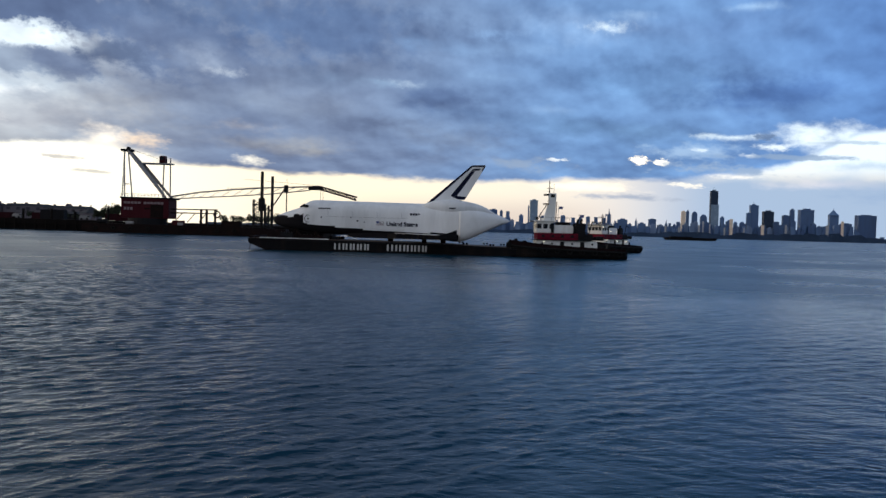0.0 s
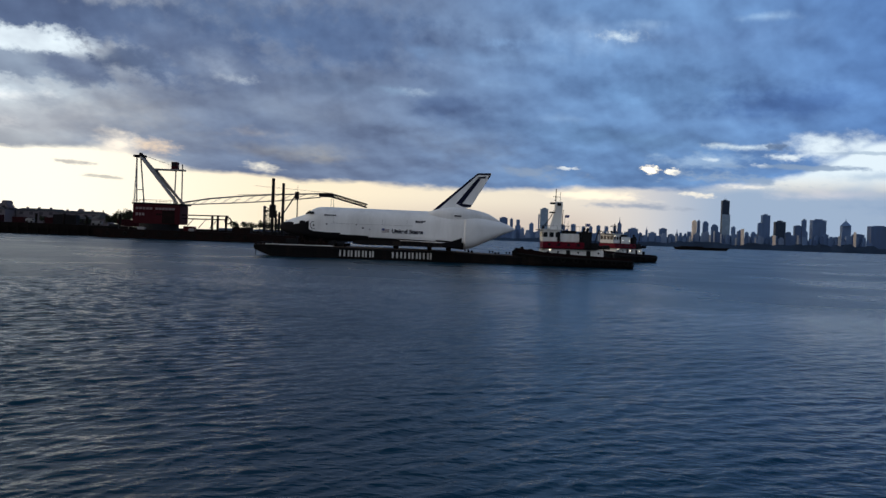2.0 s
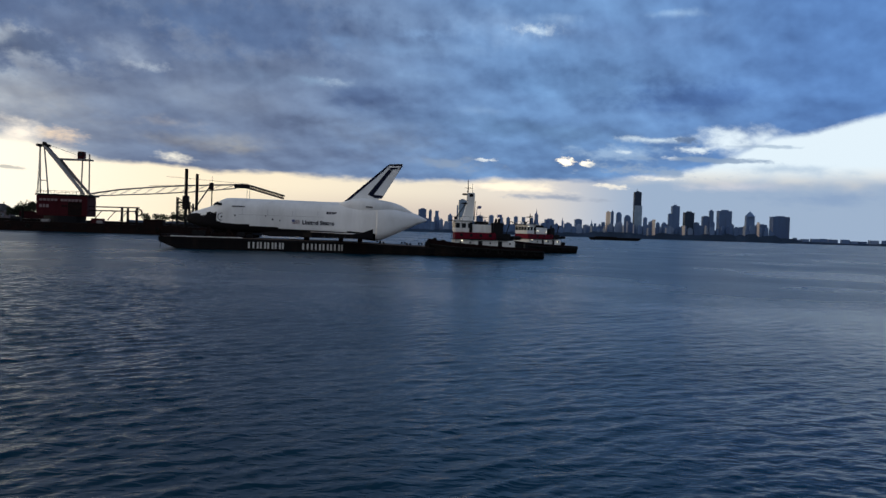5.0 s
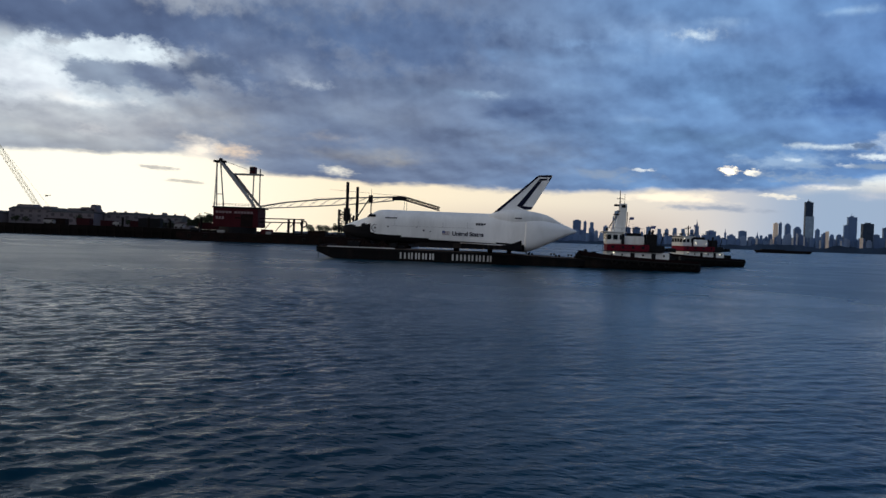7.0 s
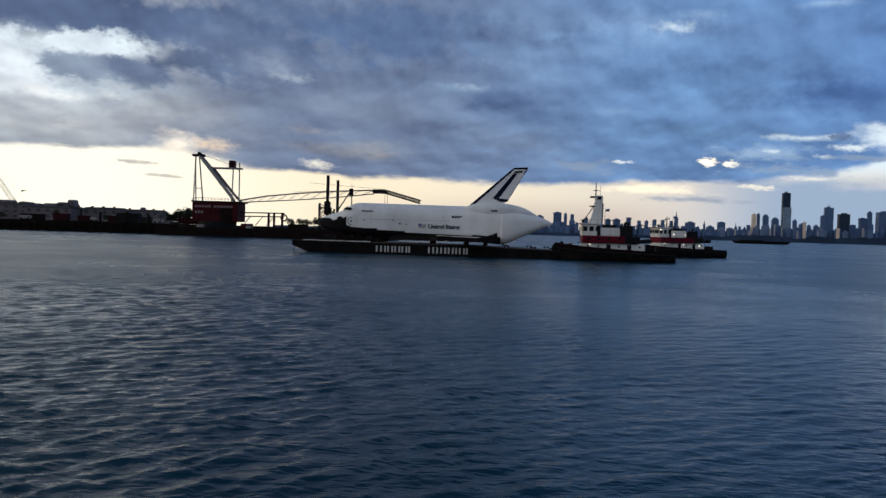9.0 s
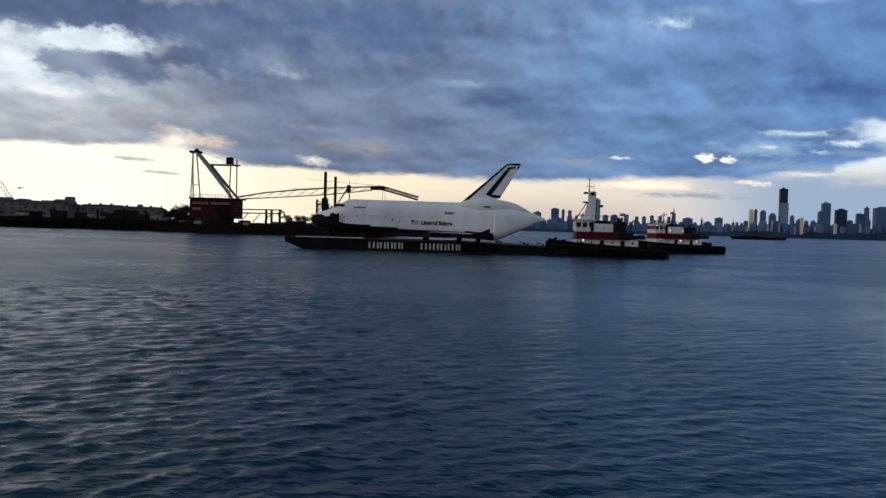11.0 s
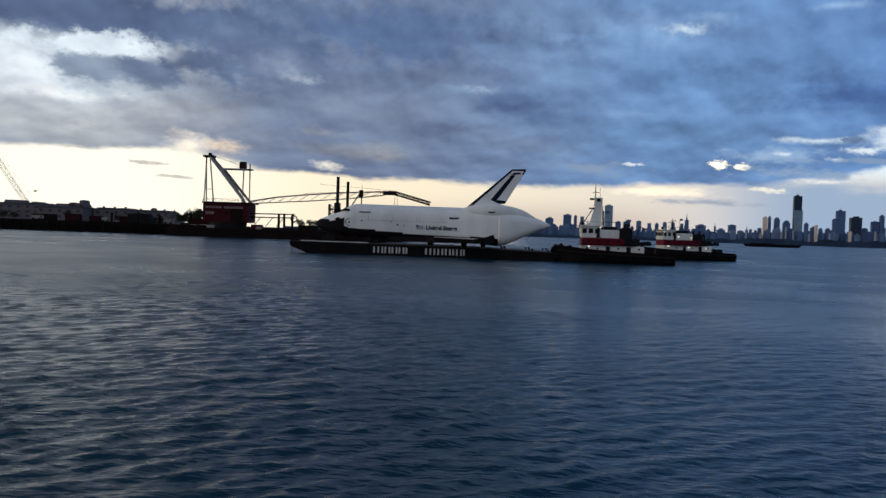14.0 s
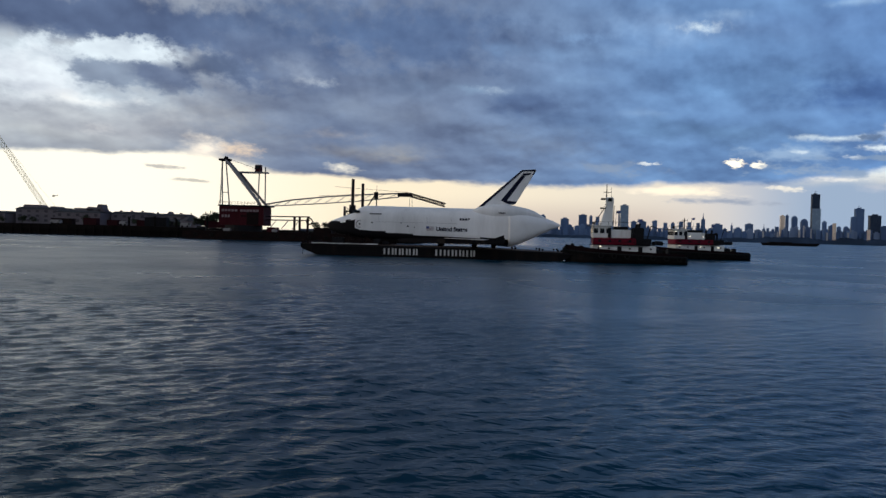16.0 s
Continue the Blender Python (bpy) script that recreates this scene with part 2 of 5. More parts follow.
    n.link(colour, shader.inputs[0])
    shader.inputs[1].default_value = 1.0
    n.link(shader.outputs[0], n.add("ShaderNodeOutputWorld").inputs[0])


make_world()

sun = new("sun", bpy.data.lights.new("sun", "SUN"))
sun.data.energy, sun.data.angle, sun.data.color = 0.5, radians(12), (1.0, 0.80, 0.58)
_a, _e = radians(SUN_AZ), radians(SUN_EL)
sun.matrix_basis = look((math.sin(_a) * math.cos(_e) * 900, math.cos(_a) * math.cos(_e) * 900, math.sin(_e) * 900), (0, 0, 0))


# ---- materials ----
def material(name, colour, rough=0.6, metal=0.0, vary=0.18, grain=3.0, stain=0.25, stain_size=0.35, tint=None, bump=0.0, streaks=False, shine=0.5):
    """A painted, metal or stone surface: grain, larger stains, and fine relief."""
    m = bpy.data.materials.new(name)
    m.use_nodes = True
    n = Nodes(m.node_tree)
    shader = m.node_tree.nodes["Principled BSDF"]
    at = n.add("ShaderNodeTexCoord").outputs["Object"]
    if streaks:
        mp = n.add("ShaderNodeMapping")
        mp.inputs["Scale"].default_value = (1.0, 1.0, 0.18)
        n.link(at, mp.inputs[0])
        at = mp.outputs[0]
    g = n.noise(at, grain, 5.0, 0.6)
    s = n.noise(at, stain_size, 4.0, 0.6, 0.3)
    dark = tuple(c * 0.45 for c in colour) if tint is None else tint
    c = n.mix(n.math("MULTIPLY", n.ramp(s, 0.45, 0.72), stain), colour, dark)
    lift = n.ramp(g, 0.25, 0.75, 1.0 - vary, 1.0 + vary, smooth=False)
    c2 = n.mix(1.0, c, n.vec(lift, lift, lift), "MULTIPLY")
    n.link(c2, shader.inputs["Base Color"])
    n.link(n.ramp(g, 0.3, 0.7, max(rough - 0.1, 0.02), min(rough + 0.1, 1.0)), shader.inputs["Roughness"])
    shader.inputs["Metallic"].default_value = metal
    shader.inputs["Specular IOR Level"].default_value = shine if max(colour) > 0.12 else min(shine, 0.06)
    if bump:
        b = n.add("ShaderNodeBump")
        b.inputs["Strength"].default_value, b.inputs["Distance"].default_value = bump, 0.05
        n.link(g, b.inputs["Height"])
        n.link(b.outputs[0], shader.inputs["Normal"])
    return m


def lamp_glow(name, colour, power):
    m = bpy.data.materials.new(name)
    m.use_nodes = True
    s = m.node_tree.nodes["Principled BSDF"]
    s.inputs["Emission Color"].default_value, s.inputs["Emission Strength"].default_value = (*colour, 1), power
    return m


def water_material():
    m = bpy.data.materials.new("harbour_water")
    m.use_nodes = True
    n = Nodes(m.node_tree)
    s = m.node_tree.nodes["Principled BSDF"]
    at = n.add("ShaderNodeTexCoord").outputs["Object"]
    s.inputs["Base Color"].default_value = (0.001, 0.027, 0.047, 1)
    s.inputs["IOR"].default_value = 1.333
    s.inputs["Specular Tint"].default_value = (0.68, 0.94, 1.0, 1)
    s.inputs["Specular IOR Level"].default_value = 0.22
    mp = n.add("ShaderNodeMapping")
    mp.inputs["Rotation"].default_value = (0, 0, radians(-40))
    mp.inputs["Scale"].default_value = (0.55, 1.0, 1.0)
    n.link(at, mp.inputs[0])
    a = n.noise(mp.outputs[0], 1.5, 3.0, 0.55, 0.3)
    b = n.noise(mp.outputs[0], 4.6, 1.5, 0.5, 0.4)
    c = n.noise(at, 0.035, 3.0, 0.6, 0.3)
    gust = n.ramp(c, 0.35, 0.65, 0.55, 1.25)
    h = n.math("MULTIPLY", n.math("ADD", n.math("MULTIPLY", a, 0.16), n.math("MULTIPLY", b, 0.035)), gust)
    # relief weakens with distance from the sheet's origin, close to the viewer
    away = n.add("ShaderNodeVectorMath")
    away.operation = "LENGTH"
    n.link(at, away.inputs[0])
    h = n.math("MULTIPLY", h, n.ramp(away.outputs["Value"], 15.0, 150.0, 1.0, 0.5))
    side = n.add("ShaderNodeSeparateXYZ")
    n.link(at, side.inputs[0])
    lee = n.math("DIVIDE", side.outputs[0], n.math("MAXIMUM", away.outputs["Value"], 1.0))
    calm = n.math("MULTIPLY", n.ramp(away.outputs["Value"], 290.0, 430.0), n.ramp(lee, 0.06, -0.02))
    h = n.math("MULTIPLY", h, n.math("MULTIPLY_ADD", calm, -0.5, 1.0))
    h = n.math("MULTIPLY", h, n.ramp(lee, -0.38, 0.10, 1.05, 0.62))
    bump = n.add("ShaderNodeBump")
    bump.inputs["Strength"].default_value, bump.inputs["Distance"].default_value = 1.0, 1.0
    n.link(h, bump.inputs["Height"])
    n.link(bump.outputs[0], s.inputs["Normal"])
    # ripples too small to build: roughness rises with distance from that origin
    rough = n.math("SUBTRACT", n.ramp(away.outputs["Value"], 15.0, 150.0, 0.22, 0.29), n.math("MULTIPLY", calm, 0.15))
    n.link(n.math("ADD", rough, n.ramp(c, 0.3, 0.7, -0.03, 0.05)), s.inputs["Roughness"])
    return m


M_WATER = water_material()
M_WHITE = material("white_tiles", (0.80, 0.80, 0.80), 0.5, vary=0.06, grain=1.2, stain=0.35, stain_size=0.3, tint=(0.50, 0.50, 0.50), streaks=True)
M_CONE = material("white_fairing", (0.79, 0.79, 0.79), 0.5, vary=0.04, grain=0.9, stain=0.22, stain_size=0.3, tint=(0.58, 0.56, 0.53))
M_BLACKTILE = material("black_tiles", (0.008, 0.008, 0.010), 0.6, vary=0.3, grain=2.0)
M_GREYWING = material("grey_wing_skin", (0.42, 0.42, 0.43), 0.6, vary=0.1, grain=1.5)
M_MARK = material("black_marking", (0.010, 0.012, 0.030), 0.5, vary=0.1)
M_RED = material("deck_red_paint", (0.15, 0.003, 0.018), 0.6, vary=0.2, stain=0.4, stain_size=0.8, shine=0.12)
M_FLAGRED = material("flag_red", (0.22, 0.14, 0.16), 0.5)
M_FLAGBLUE = material("flag_blue", (0.05, 0.08, 0.25), 0.5)
M_GLASS = material("dark_glass", (0.012, 0.015, 0.02), 0.12, vary=0.1)
M_HULL = material("black_hull_paint", (0.006, 0.006, 0.007), 0.65, vary=0.35, grain=2.0, stain=0.5, stain_size=0.5, tint=(0.022, 0.015, 0.012), streaks=True)
M_DECK = material("worn_deck_steel", (0.10, 0.075, 0.062), 0.75, vary=0.3, grain=2.0, stain=0.6, stain_size=0.4, tint=(0.16, 0.11, 0.08))
M_TUGWHITE = material("white_house_paint", (0.74, 0.74, 0.72), 0.5, vary=0.06, stain=0.35, stain_size=0.9, tint=(0.45, 0.40, 0.34), streaks=True)
M_LETTER = material("white_lettering", (0.50, 0.50, 0.49), 0.6, vary=0.12, grain=4.0, stain=0.5, stain_size=1.2, tint=(0.35, 0.33, 0.30))
# pale colour that stands for light along the barge's deck edge
M_LITEDGE = material("lit_edge_tint", (0.72, 0.72, 0.72), 0.8, vary=0.2, grain=2.0, stain=0.5, stain_size=0.6, tint=(0.25, 0.23, 0.2))
M_RUBBER = material("black_rubber", (0.012, 0.012, 0.012), 0.8)
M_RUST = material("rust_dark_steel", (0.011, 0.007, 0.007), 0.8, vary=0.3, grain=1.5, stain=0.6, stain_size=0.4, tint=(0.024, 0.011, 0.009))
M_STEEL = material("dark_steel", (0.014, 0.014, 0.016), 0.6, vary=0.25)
M_CRANERED = material("crane_house_red", (0.050, 0.008, 0.012), 0.6, vary=0.2, stain=0.4, stain_size=0.3, streaks=True)
M_SHEDRED = material("faded_dark_red_steel", (0.034, 0.009, 0.012), 0.8, vary=0.3, stain=0.5, stain_size=0.6)
M_BULWARK = material("dark_maroon_paint", (0.012, 0.005, 0.006), 0.7, vary=0.3, stain=0.5, stain_size=0.8)
M_DIMLETTER = material("faded_lettering", (0.21, 0.15, 0.16), 0.7, vary=0.25, grain=2.0, stain=0.6, stain_size=0.8)
M_BOOM = material("boom_grey_paint", (0.26, 0.25, 0.25), 0.6, vary=0.15)
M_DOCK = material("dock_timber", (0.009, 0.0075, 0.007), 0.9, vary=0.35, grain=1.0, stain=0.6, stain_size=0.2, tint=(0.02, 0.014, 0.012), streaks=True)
# waterfront brick and windows hold a purple-grey haze in their colours
M_BRICK = material("haze_tinted_brick", (0.135, 0.118, 0.135), 0.85, vary=0.2, grain=0.4, stain=0.4, stain_size=0.06)
M_ROOF = material("dark_roofing", (0.06, 0.06, 0.065), 0.8, vary=0.2, grain=0.4)
M_WINDOWDARK = material("far_window", (0.075, 0.068, 0.080), 0.6)
M_LEAF = material("dark_foliage", (0.035, 0.045, 0.028), 0.8, vary=0.4, grain=0.5)
M_BARK = material("bark", (0.06, 0.045, 0.035), 0.9)
# the shore's blue is distance haze put into its base colour
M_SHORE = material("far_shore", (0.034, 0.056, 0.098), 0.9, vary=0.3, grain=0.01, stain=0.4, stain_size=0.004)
# yellow boom paint, paled to carry the bright sky's glare
M_YELLOWBOOM = material("glare_paled_yellow", (0.80, 0.74, 0.50), 0.6)
M_LAMP = lamp_glow("lamp_glow", (1.0, 0.86, 0.62), 2.2)


# ---- shape helpers ----
def part(name, bm, mat, parent=None, label="", smooth=False):
    """Links a bmesh as one mesh object."""
    me = bpy.data.meshes.new(name)
    bmesh.ops.recalc_face_normals(bm, faces=bm.faces)
    bm.to_mesh(me)
    bm.free()
    for mt in (mat if isinstance(mat, (list, tuple)) else [mat]):
        me.materials.append(mt)
    if smooth:
        me.polygons.foreach_set("use_smooth", [len(p.vertices) < 5 for p in me.polygons])
    ob = new(name, me)
    if parent is not None:
        ob.parent = parent
    if label:
        tagged(ob, label)
    return ob


def thing(name, label, category, group="", kind="", at=None):
    ob = new(name)
    ob.empty_display_size = 0.5
    if at is not None:
        ob.matrix_basis = at
    return tagged(ob, label, category, group, kind)


def box(bm, x0, x1, y0, y1, z0, z1, bevel=0.0, shear=0.0):
    """A box; shear moves its top along x."""
    made = bmesh.ops.create_cube(bm, size=1.0)["verts"]
    for v in made:
        top = v.co.z > 0
        v.co = Vector((x0 if v.co.x < 0 else x1, y0 if v.co.y < 0 else y1, z1 if top else z0))
        if top:
            v.co.x += shear
    if bevel:
        edges = list({e for v in made for e in v.link_edges})
        bmesh.ops.bevel(bm, geom=edges, offset=bevel, segments=2, affect="EDGES")
    return bm


def bx(*args, **kw):
    return box(bmesh.new(), *args, **kw)


def tube(bm, a, b, r, r2=None, sides=8):
    a, b = Vector(a), Vector(b)
    d = b - a
    m = Matrix.Translation((a + b) / 2) @ d.to_track_quat("Z", "Y").to_matrix().to_4x4()
    bmesh.ops.create_cone(bm, cap_ends=True, segments=sides, radius1=r, radius2=r if r2 is None else r2, depth=d.length, matrix=m)
    return bm


def tb(*args, **kw):
    return tube(bmesh.new(), *args, **kw)


def ring(bm, centre, axis, radius, r, n=16, m=6):
    """A torus round an axis ('y' or 'x')."""
    rows = []
    for i in range(n):
        a = 2 * math.pi * i / n
        row = []
        for j in range(m):
            b = 2 * math.pi * j / m
            q, h = radius + r * math.cos(b), r * math.sin(b)
            p = (q * math.cos(a), h, q * math.sin(a)) if axis == "y" else (h, q * math.cos(a), q * math.sin(a))
            row.append(bm.verts.new(Vector(centre) + Vector(p)))
        rows.append(row)
    for i in range(n):
        for j in range(m):
            bm.faces.new((rows[i][j], rows[(i + 1) % n][j], rows[(i + 1) % n][(j + 1) % m], rows[i][(j + 1) % m]))
    return bm


def prism(bm, outline, y0, y1):
    """An outline in x and z, drawn out along y."""
    a = [bm.verts.new((x, y0, z)) for x, z in outline]
    b = [bm.verts.new((x, y1, z)) for x, z in outline]
    bm.faces.new(a)
    bm.faces.new(b[::-1])
    k = len(a)
    for i in range(k):
        bm.faces.new((a[i], a[(i + 1) % k], b[(i + 1) % k], b[i]))
    return bm


def loft(bm, sections, around=28):
    """Sections (x, half width, z low, z high, squareness) joined into a skin."""
    rows = []
    for x, w, lo, hi, sq in sections:
        row = []
        for i in range(around):
            a = 2 * math.pi * i / around
            c, s = math.cos(a), math.sin(a)
            k = sq if s > 0 else max(sq, sq * 1.6)
            row.append(bm.verts.new((x, w * math.copysign(abs(c) ** (2 / k), c),
                                     (lo + hi) / 2 + (hi - lo) / 2 * math.copysign(abs(s) ** (2 / k), s))))
        rows.append(row)
    for p, q in zip(rows, rows[1:]):
        for i in range(around):
            bm.faces.new((p[i], p[(i + 1) % around], q[(i + 1) % around], q[i]))
    bm.faces.new(rows[0])
    bm.faces.new(rows[-1][::-1])
    return bm


def between(table, x):
    """Linear reading of a table of rows whose first column rises."""
    for p, q in zip(table, table[1:]):
        if x <= q[0]:
            k = (x - p[0]) / (q[0] - p[0])
            return [a + (b - a) * k for a, b in zip(p, q)]
    return list(table[-1])


def dense(table, step):
    """The table resampled with eased steps."""
    xs = np.arange(table[0][0], table[-1][0], step).tolist() + [table[-1][0]]
    t = np.array(table)
    out = []
    for x in xs:
        i = min(max(int(np.searchsorted(t[:, 0], x)) - 1, 0), len(t) - 2)
        p0, p1, p2, p3 = t[max(i - 1, 0)], t[i], t[i + 1], t[min(i + 2, len(t) - 1)]
        h = p2[0] - p1[0]
        k = (x - p1[0]) / h
        m1 = (p2 - p0) / max(p2[0] - p0[0], 1e-6) * h
        m2 = (p3 - p1) / max(p3[0] - p1[0], 1e-6) * h
        v = (2 * k**3 - 3 * k**2 + 1) * p1 + (k**3 - 2 * k**2 + k) * m1 + (-2 * k**3 + 3 * k**2) * p2 + (k**3 - k**2) * m2
        v[0] = x
        out.append(v.tolist())
    return out


def words(text, size, depth, mat, parent, m, name="lettering", label=""):
    """Built-in font as a mesh."""
    cu = bpy.data.curves.new(name, "FONT")
    cu.body, cu.size, cu.extrude, cu.offset = text, size, depth, 0.028 * size
    tmp = bpy.data.objects.new("tmp", cu)
    scene.collection.objects.link(tmp)
    me = bpy.data.meshes.new_from_object(tmp.evaluated_get(bpy.context.evaluated_depsgraph_get()))
    bpy.data.objects.remove(tmp)
    me.materials.clear()
    me.materials.append(mat)
    ob = new(name, me)
    ob.parent = parent
    ob.matrix_basis = m
    if label:
        tagged(ob, label)
    return ob


# ---- water ----
def make_water():
    """One sheet to the horizon; real waves near the viewer, finer ones in the relief."""
    ang = np.concatenate([np.linspace(-180, -47, 60)[:-1], np.linspace(-47, 47, 500), np.linspace(47, 180, 60)[1:-1]])
    rad = np.concatenate([[0.002, 2.0, 4.0], np.geomspace(6.0, 420.0, 880), np.geomspace(460.0, 4900.0, 40)])
    a, r = np.meshgrid(np.radians(ang), rad)
    x, y = r * np.sin(a), r * np.cos(a)
    rng = np.random.default_rng(7)
    z = np.zeros_like(x)
    for i in range(84):
        lam = 0.36 * (2.4 / 0.36) ** rng.random()
        th = radians(-48 + rng.normal() * 22)
        amp = 0.0037 * lam
        k = 2 * math.pi / lam
        ph = k * (x * math.cos(th) + y * math.sin(th)) + rng.random() * 6.28
        s = np.sin(ph + 0.5 * np.sin(ph * 0.37 + i))
        fade = np.clip((lam * 95.0 - r) / (lam * 45.0), 0, 1)
        z += amp * fade * (1 - np.abs(s) * 1.15 + 0.25 * s)
    z = (z - z.mean()) / 0.02
    z = 0.0165 * (z + 0.16 * (z * z - 1))   # crests a little sharper than the troughs
    z *= np.clip((420 - r) / 200, 0, 1)
    z *= 0.42 + 0.60 * np.clip((6.0 - np.degrees(a)) / 28.0, 0, 1)   # choppier to the west, sheltered to the east
    nr, na = x.shape
    me = bpy.data.meshes.new("water")
    co = np.stack([x, y, z], -1).reshape(-1, 3)
    i, j = np.meshgrid(np.arange(nr - 1), np.arange(na), indexing="ij")
    j2 = (j + 1) % na
    quads = np.stack([i * na + j, (i + 1) * na + j, (i + 1) * na + j2, i * na + j2], -1).reshape(-1, 4)
    centre = np.arange(na)
    me.vertices.add(len(co))
    me.vertices.foreach_set("co", co.ravel())
    me.loops.add(quads.size)
    me.loops.foreach_set("vertex_index", quads.ravel())
    me.polygons.add(len(quads))
    me.polygons.foreach_set("loop_start", np.arange(0, quads.size, 4))
    me.polygons.foreach_set("loop_total", np.full(len(quads), 4))
    me.polygons.foreach_set("use_smooth", np.ones(len(quads), bool))
    me.update(calc_edges=True)
    me.validate()
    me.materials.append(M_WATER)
    return tagged(new("water", me), "dark blue harbour water with short wind waves", "water", kind="structure")


water = make_water()


# ---- the barge ----
BARGE_Y = 148.0     # the barge's middle line, at 9 s, with x as at 9 s


def make_barge():
    b = thing("deck_barge", "long black steel deck barge with white painted lettering", "barge")
    x0, x1, half, top = -32.9, 13.4, 7.6, 1.95
    bm = bmesh.new()
    prism(bm, [(x0, top), (x0 + 0.15, 1.1), (x0 + 4.6, -0.6), (x1 - 3, -0.6), (x1, 0.6), (x1, top - 0.55), (x1 - 17, top - 0.12), (x0 + 8, top)], -half, half)
    bmesh.ops.bevel(bm, geom=[e for e in bm.edges], offset=0.08, segments=2, affect="EDGES")
    part("hull", bm, M_HULL, b)
    part("deck", prism(bmesh.new(), [(x0 + 0.3, top + 0.004), (x0 + 8, top + 0.004), (x1 - 17, top - 0.11), (x1 - 0.3, top - 0.53), (x1 - 0.3, top - 0.50),
                                     (x1 - 17, top - 0.07), (x0 + 8, top + 0.05), (x0 + 0.3, top + 0.05)], -half + 0.3, half - 0.3), M_DECK, b, "rust-stained steel deck")
    # rub rails along both sides, split into lengths
    for sy in (-1, 1):
        for i in range(6):
            xa = x0 + 6 + i * 7.1
            za = top - 0.25 - max(0, xa + 4 - (x1 - 17)) * 0.028
            part("rub_rail", bx(xa, xa + 6.9, sy * half - 0.09, sy * half + 0.09, za - 0.09, za + 0.09, bevel=0.03), M_STEEL, b)
    # company name as plain upright bars, two to a letter
    for start, widths in ((-18.35, (1.3, 1.08, 1.08, 1.08, 1.05)), (-9.4, (1.3, 1.22, 1.15, 0.42, 1.2, 1.05))):
        x = start
        for w in widths:
            for xa in ((0.06,) if w < 0.6 else (0.06, w - 0.50)):
                part("letter_bar", bx(x + xa, x + xa + 0.30, -half - 0.03, -half + 0.02, 0.38, 1.44), M_LETTER, b)
            x += w + 0.14
    # pale strips painted as the lit near edge of the deck, towards the bow
    for i in range(5):
        xa = -31.0 + i * 2.35
        part("lit_edge_strip", bx(xa, xa + 2.3, -half + 0.35, -half + 0.6, top + 0.052, top + 0.19 - 0.02 * (i % 2), bevel=0.02), M_LITEDGE, b)
    # bitts, chocks and an anchor line at the bow
    for x in (-31.4, -27.0, -20.0, 4.0, 8.6, 11.8):
        for sy in (-1, 1):
            bm = bmesh.new()
            zz = top + 0.05 - max(0, x - (x1 - 17)) * 0.026
            for dx in (-0.28, 0.28):
                tube(bm, (x + dx, sy * 6.9, zz), (x + dx, sy * 6.9, zz + 0.26), 0.16, sides=10)
                tube(bm, (x + dx, sy * 6.9, zz + 0.262), (x + dx, sy * 6.9, zz + 0.33), 0.21, sides=10)
            part("mooring_bitt", bm, M_RUST, b)
    part("bow_line", tb((x0 + 0.1, -5.5, top - 0.3), (x0 - 0.05, -5.6, -0.2), 0.05), M_STEEL, b)
    part("bow_coaming", bx(x0 + 0.2, x0 + 0.5, -half + 0.1, half - 0.1, top + 0.052, top + 0.4, bevel=0.04), M_RUST, b)
    return b


def make_cradle():
    """Steel trestles and timber blocking that carry the orbiter."""
    c = thing("transport_cradle", "dark rusty steel trestles under the orbiter", "cradle")
    for x, hz in ((-25.6, 3.75), (-22.2, 3.35)):
        for sy in (-1, 1):
            bm = bmesh.new()
            tube(bm, (x - 1.1, sy * 2.9, 2.0), (x, sy * 1.6, hz), 0.16)
            tube(bm, (x + 1.1, sy * 2.9, 2.0), (x, sy * 1.6, hz), 0.16)
            part("trestle_leg", bm, M_RUST, c)
        part("cross_beam", bx(x - 0.3, x + 0.3, -2.6, 2.6, hz - 0.45, hz - 0.05, bevel=0.04), M_RUST, c)
    for x in (-9.0, -3.0, 0.4):
        for sy in (-1, 1):
            part("blocking", bx(x - 0.4, x + 0.4, sy * 2.0 - 0.5, sy * 2.0 + 0.5, 1.86, 2.60, bevel=0.05), M_RUST, c)
    part("skid_beam", bx(-29.0, -17.6, -3.9, -3.3, 2.0, 2.5, bevel=0.05), M_RUST, c)
    part("skid_beam", bx(-29.0, -17.6, 3.3, 3.9, 2.0, 2.5, bevel=0.05), M_RUST, c)
    part("generator_box", bx(-27.8, -25.8, -5.6, -4.2, 2.0, 3.1, bevel=0.06), M_STEEL, c)
    part("tool_chest", bx(-24.6, -22.4, -5.8, -4.6, 2.0, 2.75, bevel=0.06), M_RUST, c)
    part("stair", bx(-20.8, -19.6, -5.2, -4.0, 2.0, 3.0, bevel=0.05, shear=0.5), M_STEEL, c)
    part("tarpaulin_cover", bx(-19.0, -17.9, -5.0, -4.2, 2.0, 2.6, bevel=0.12), M_STEEL, c)
    return c


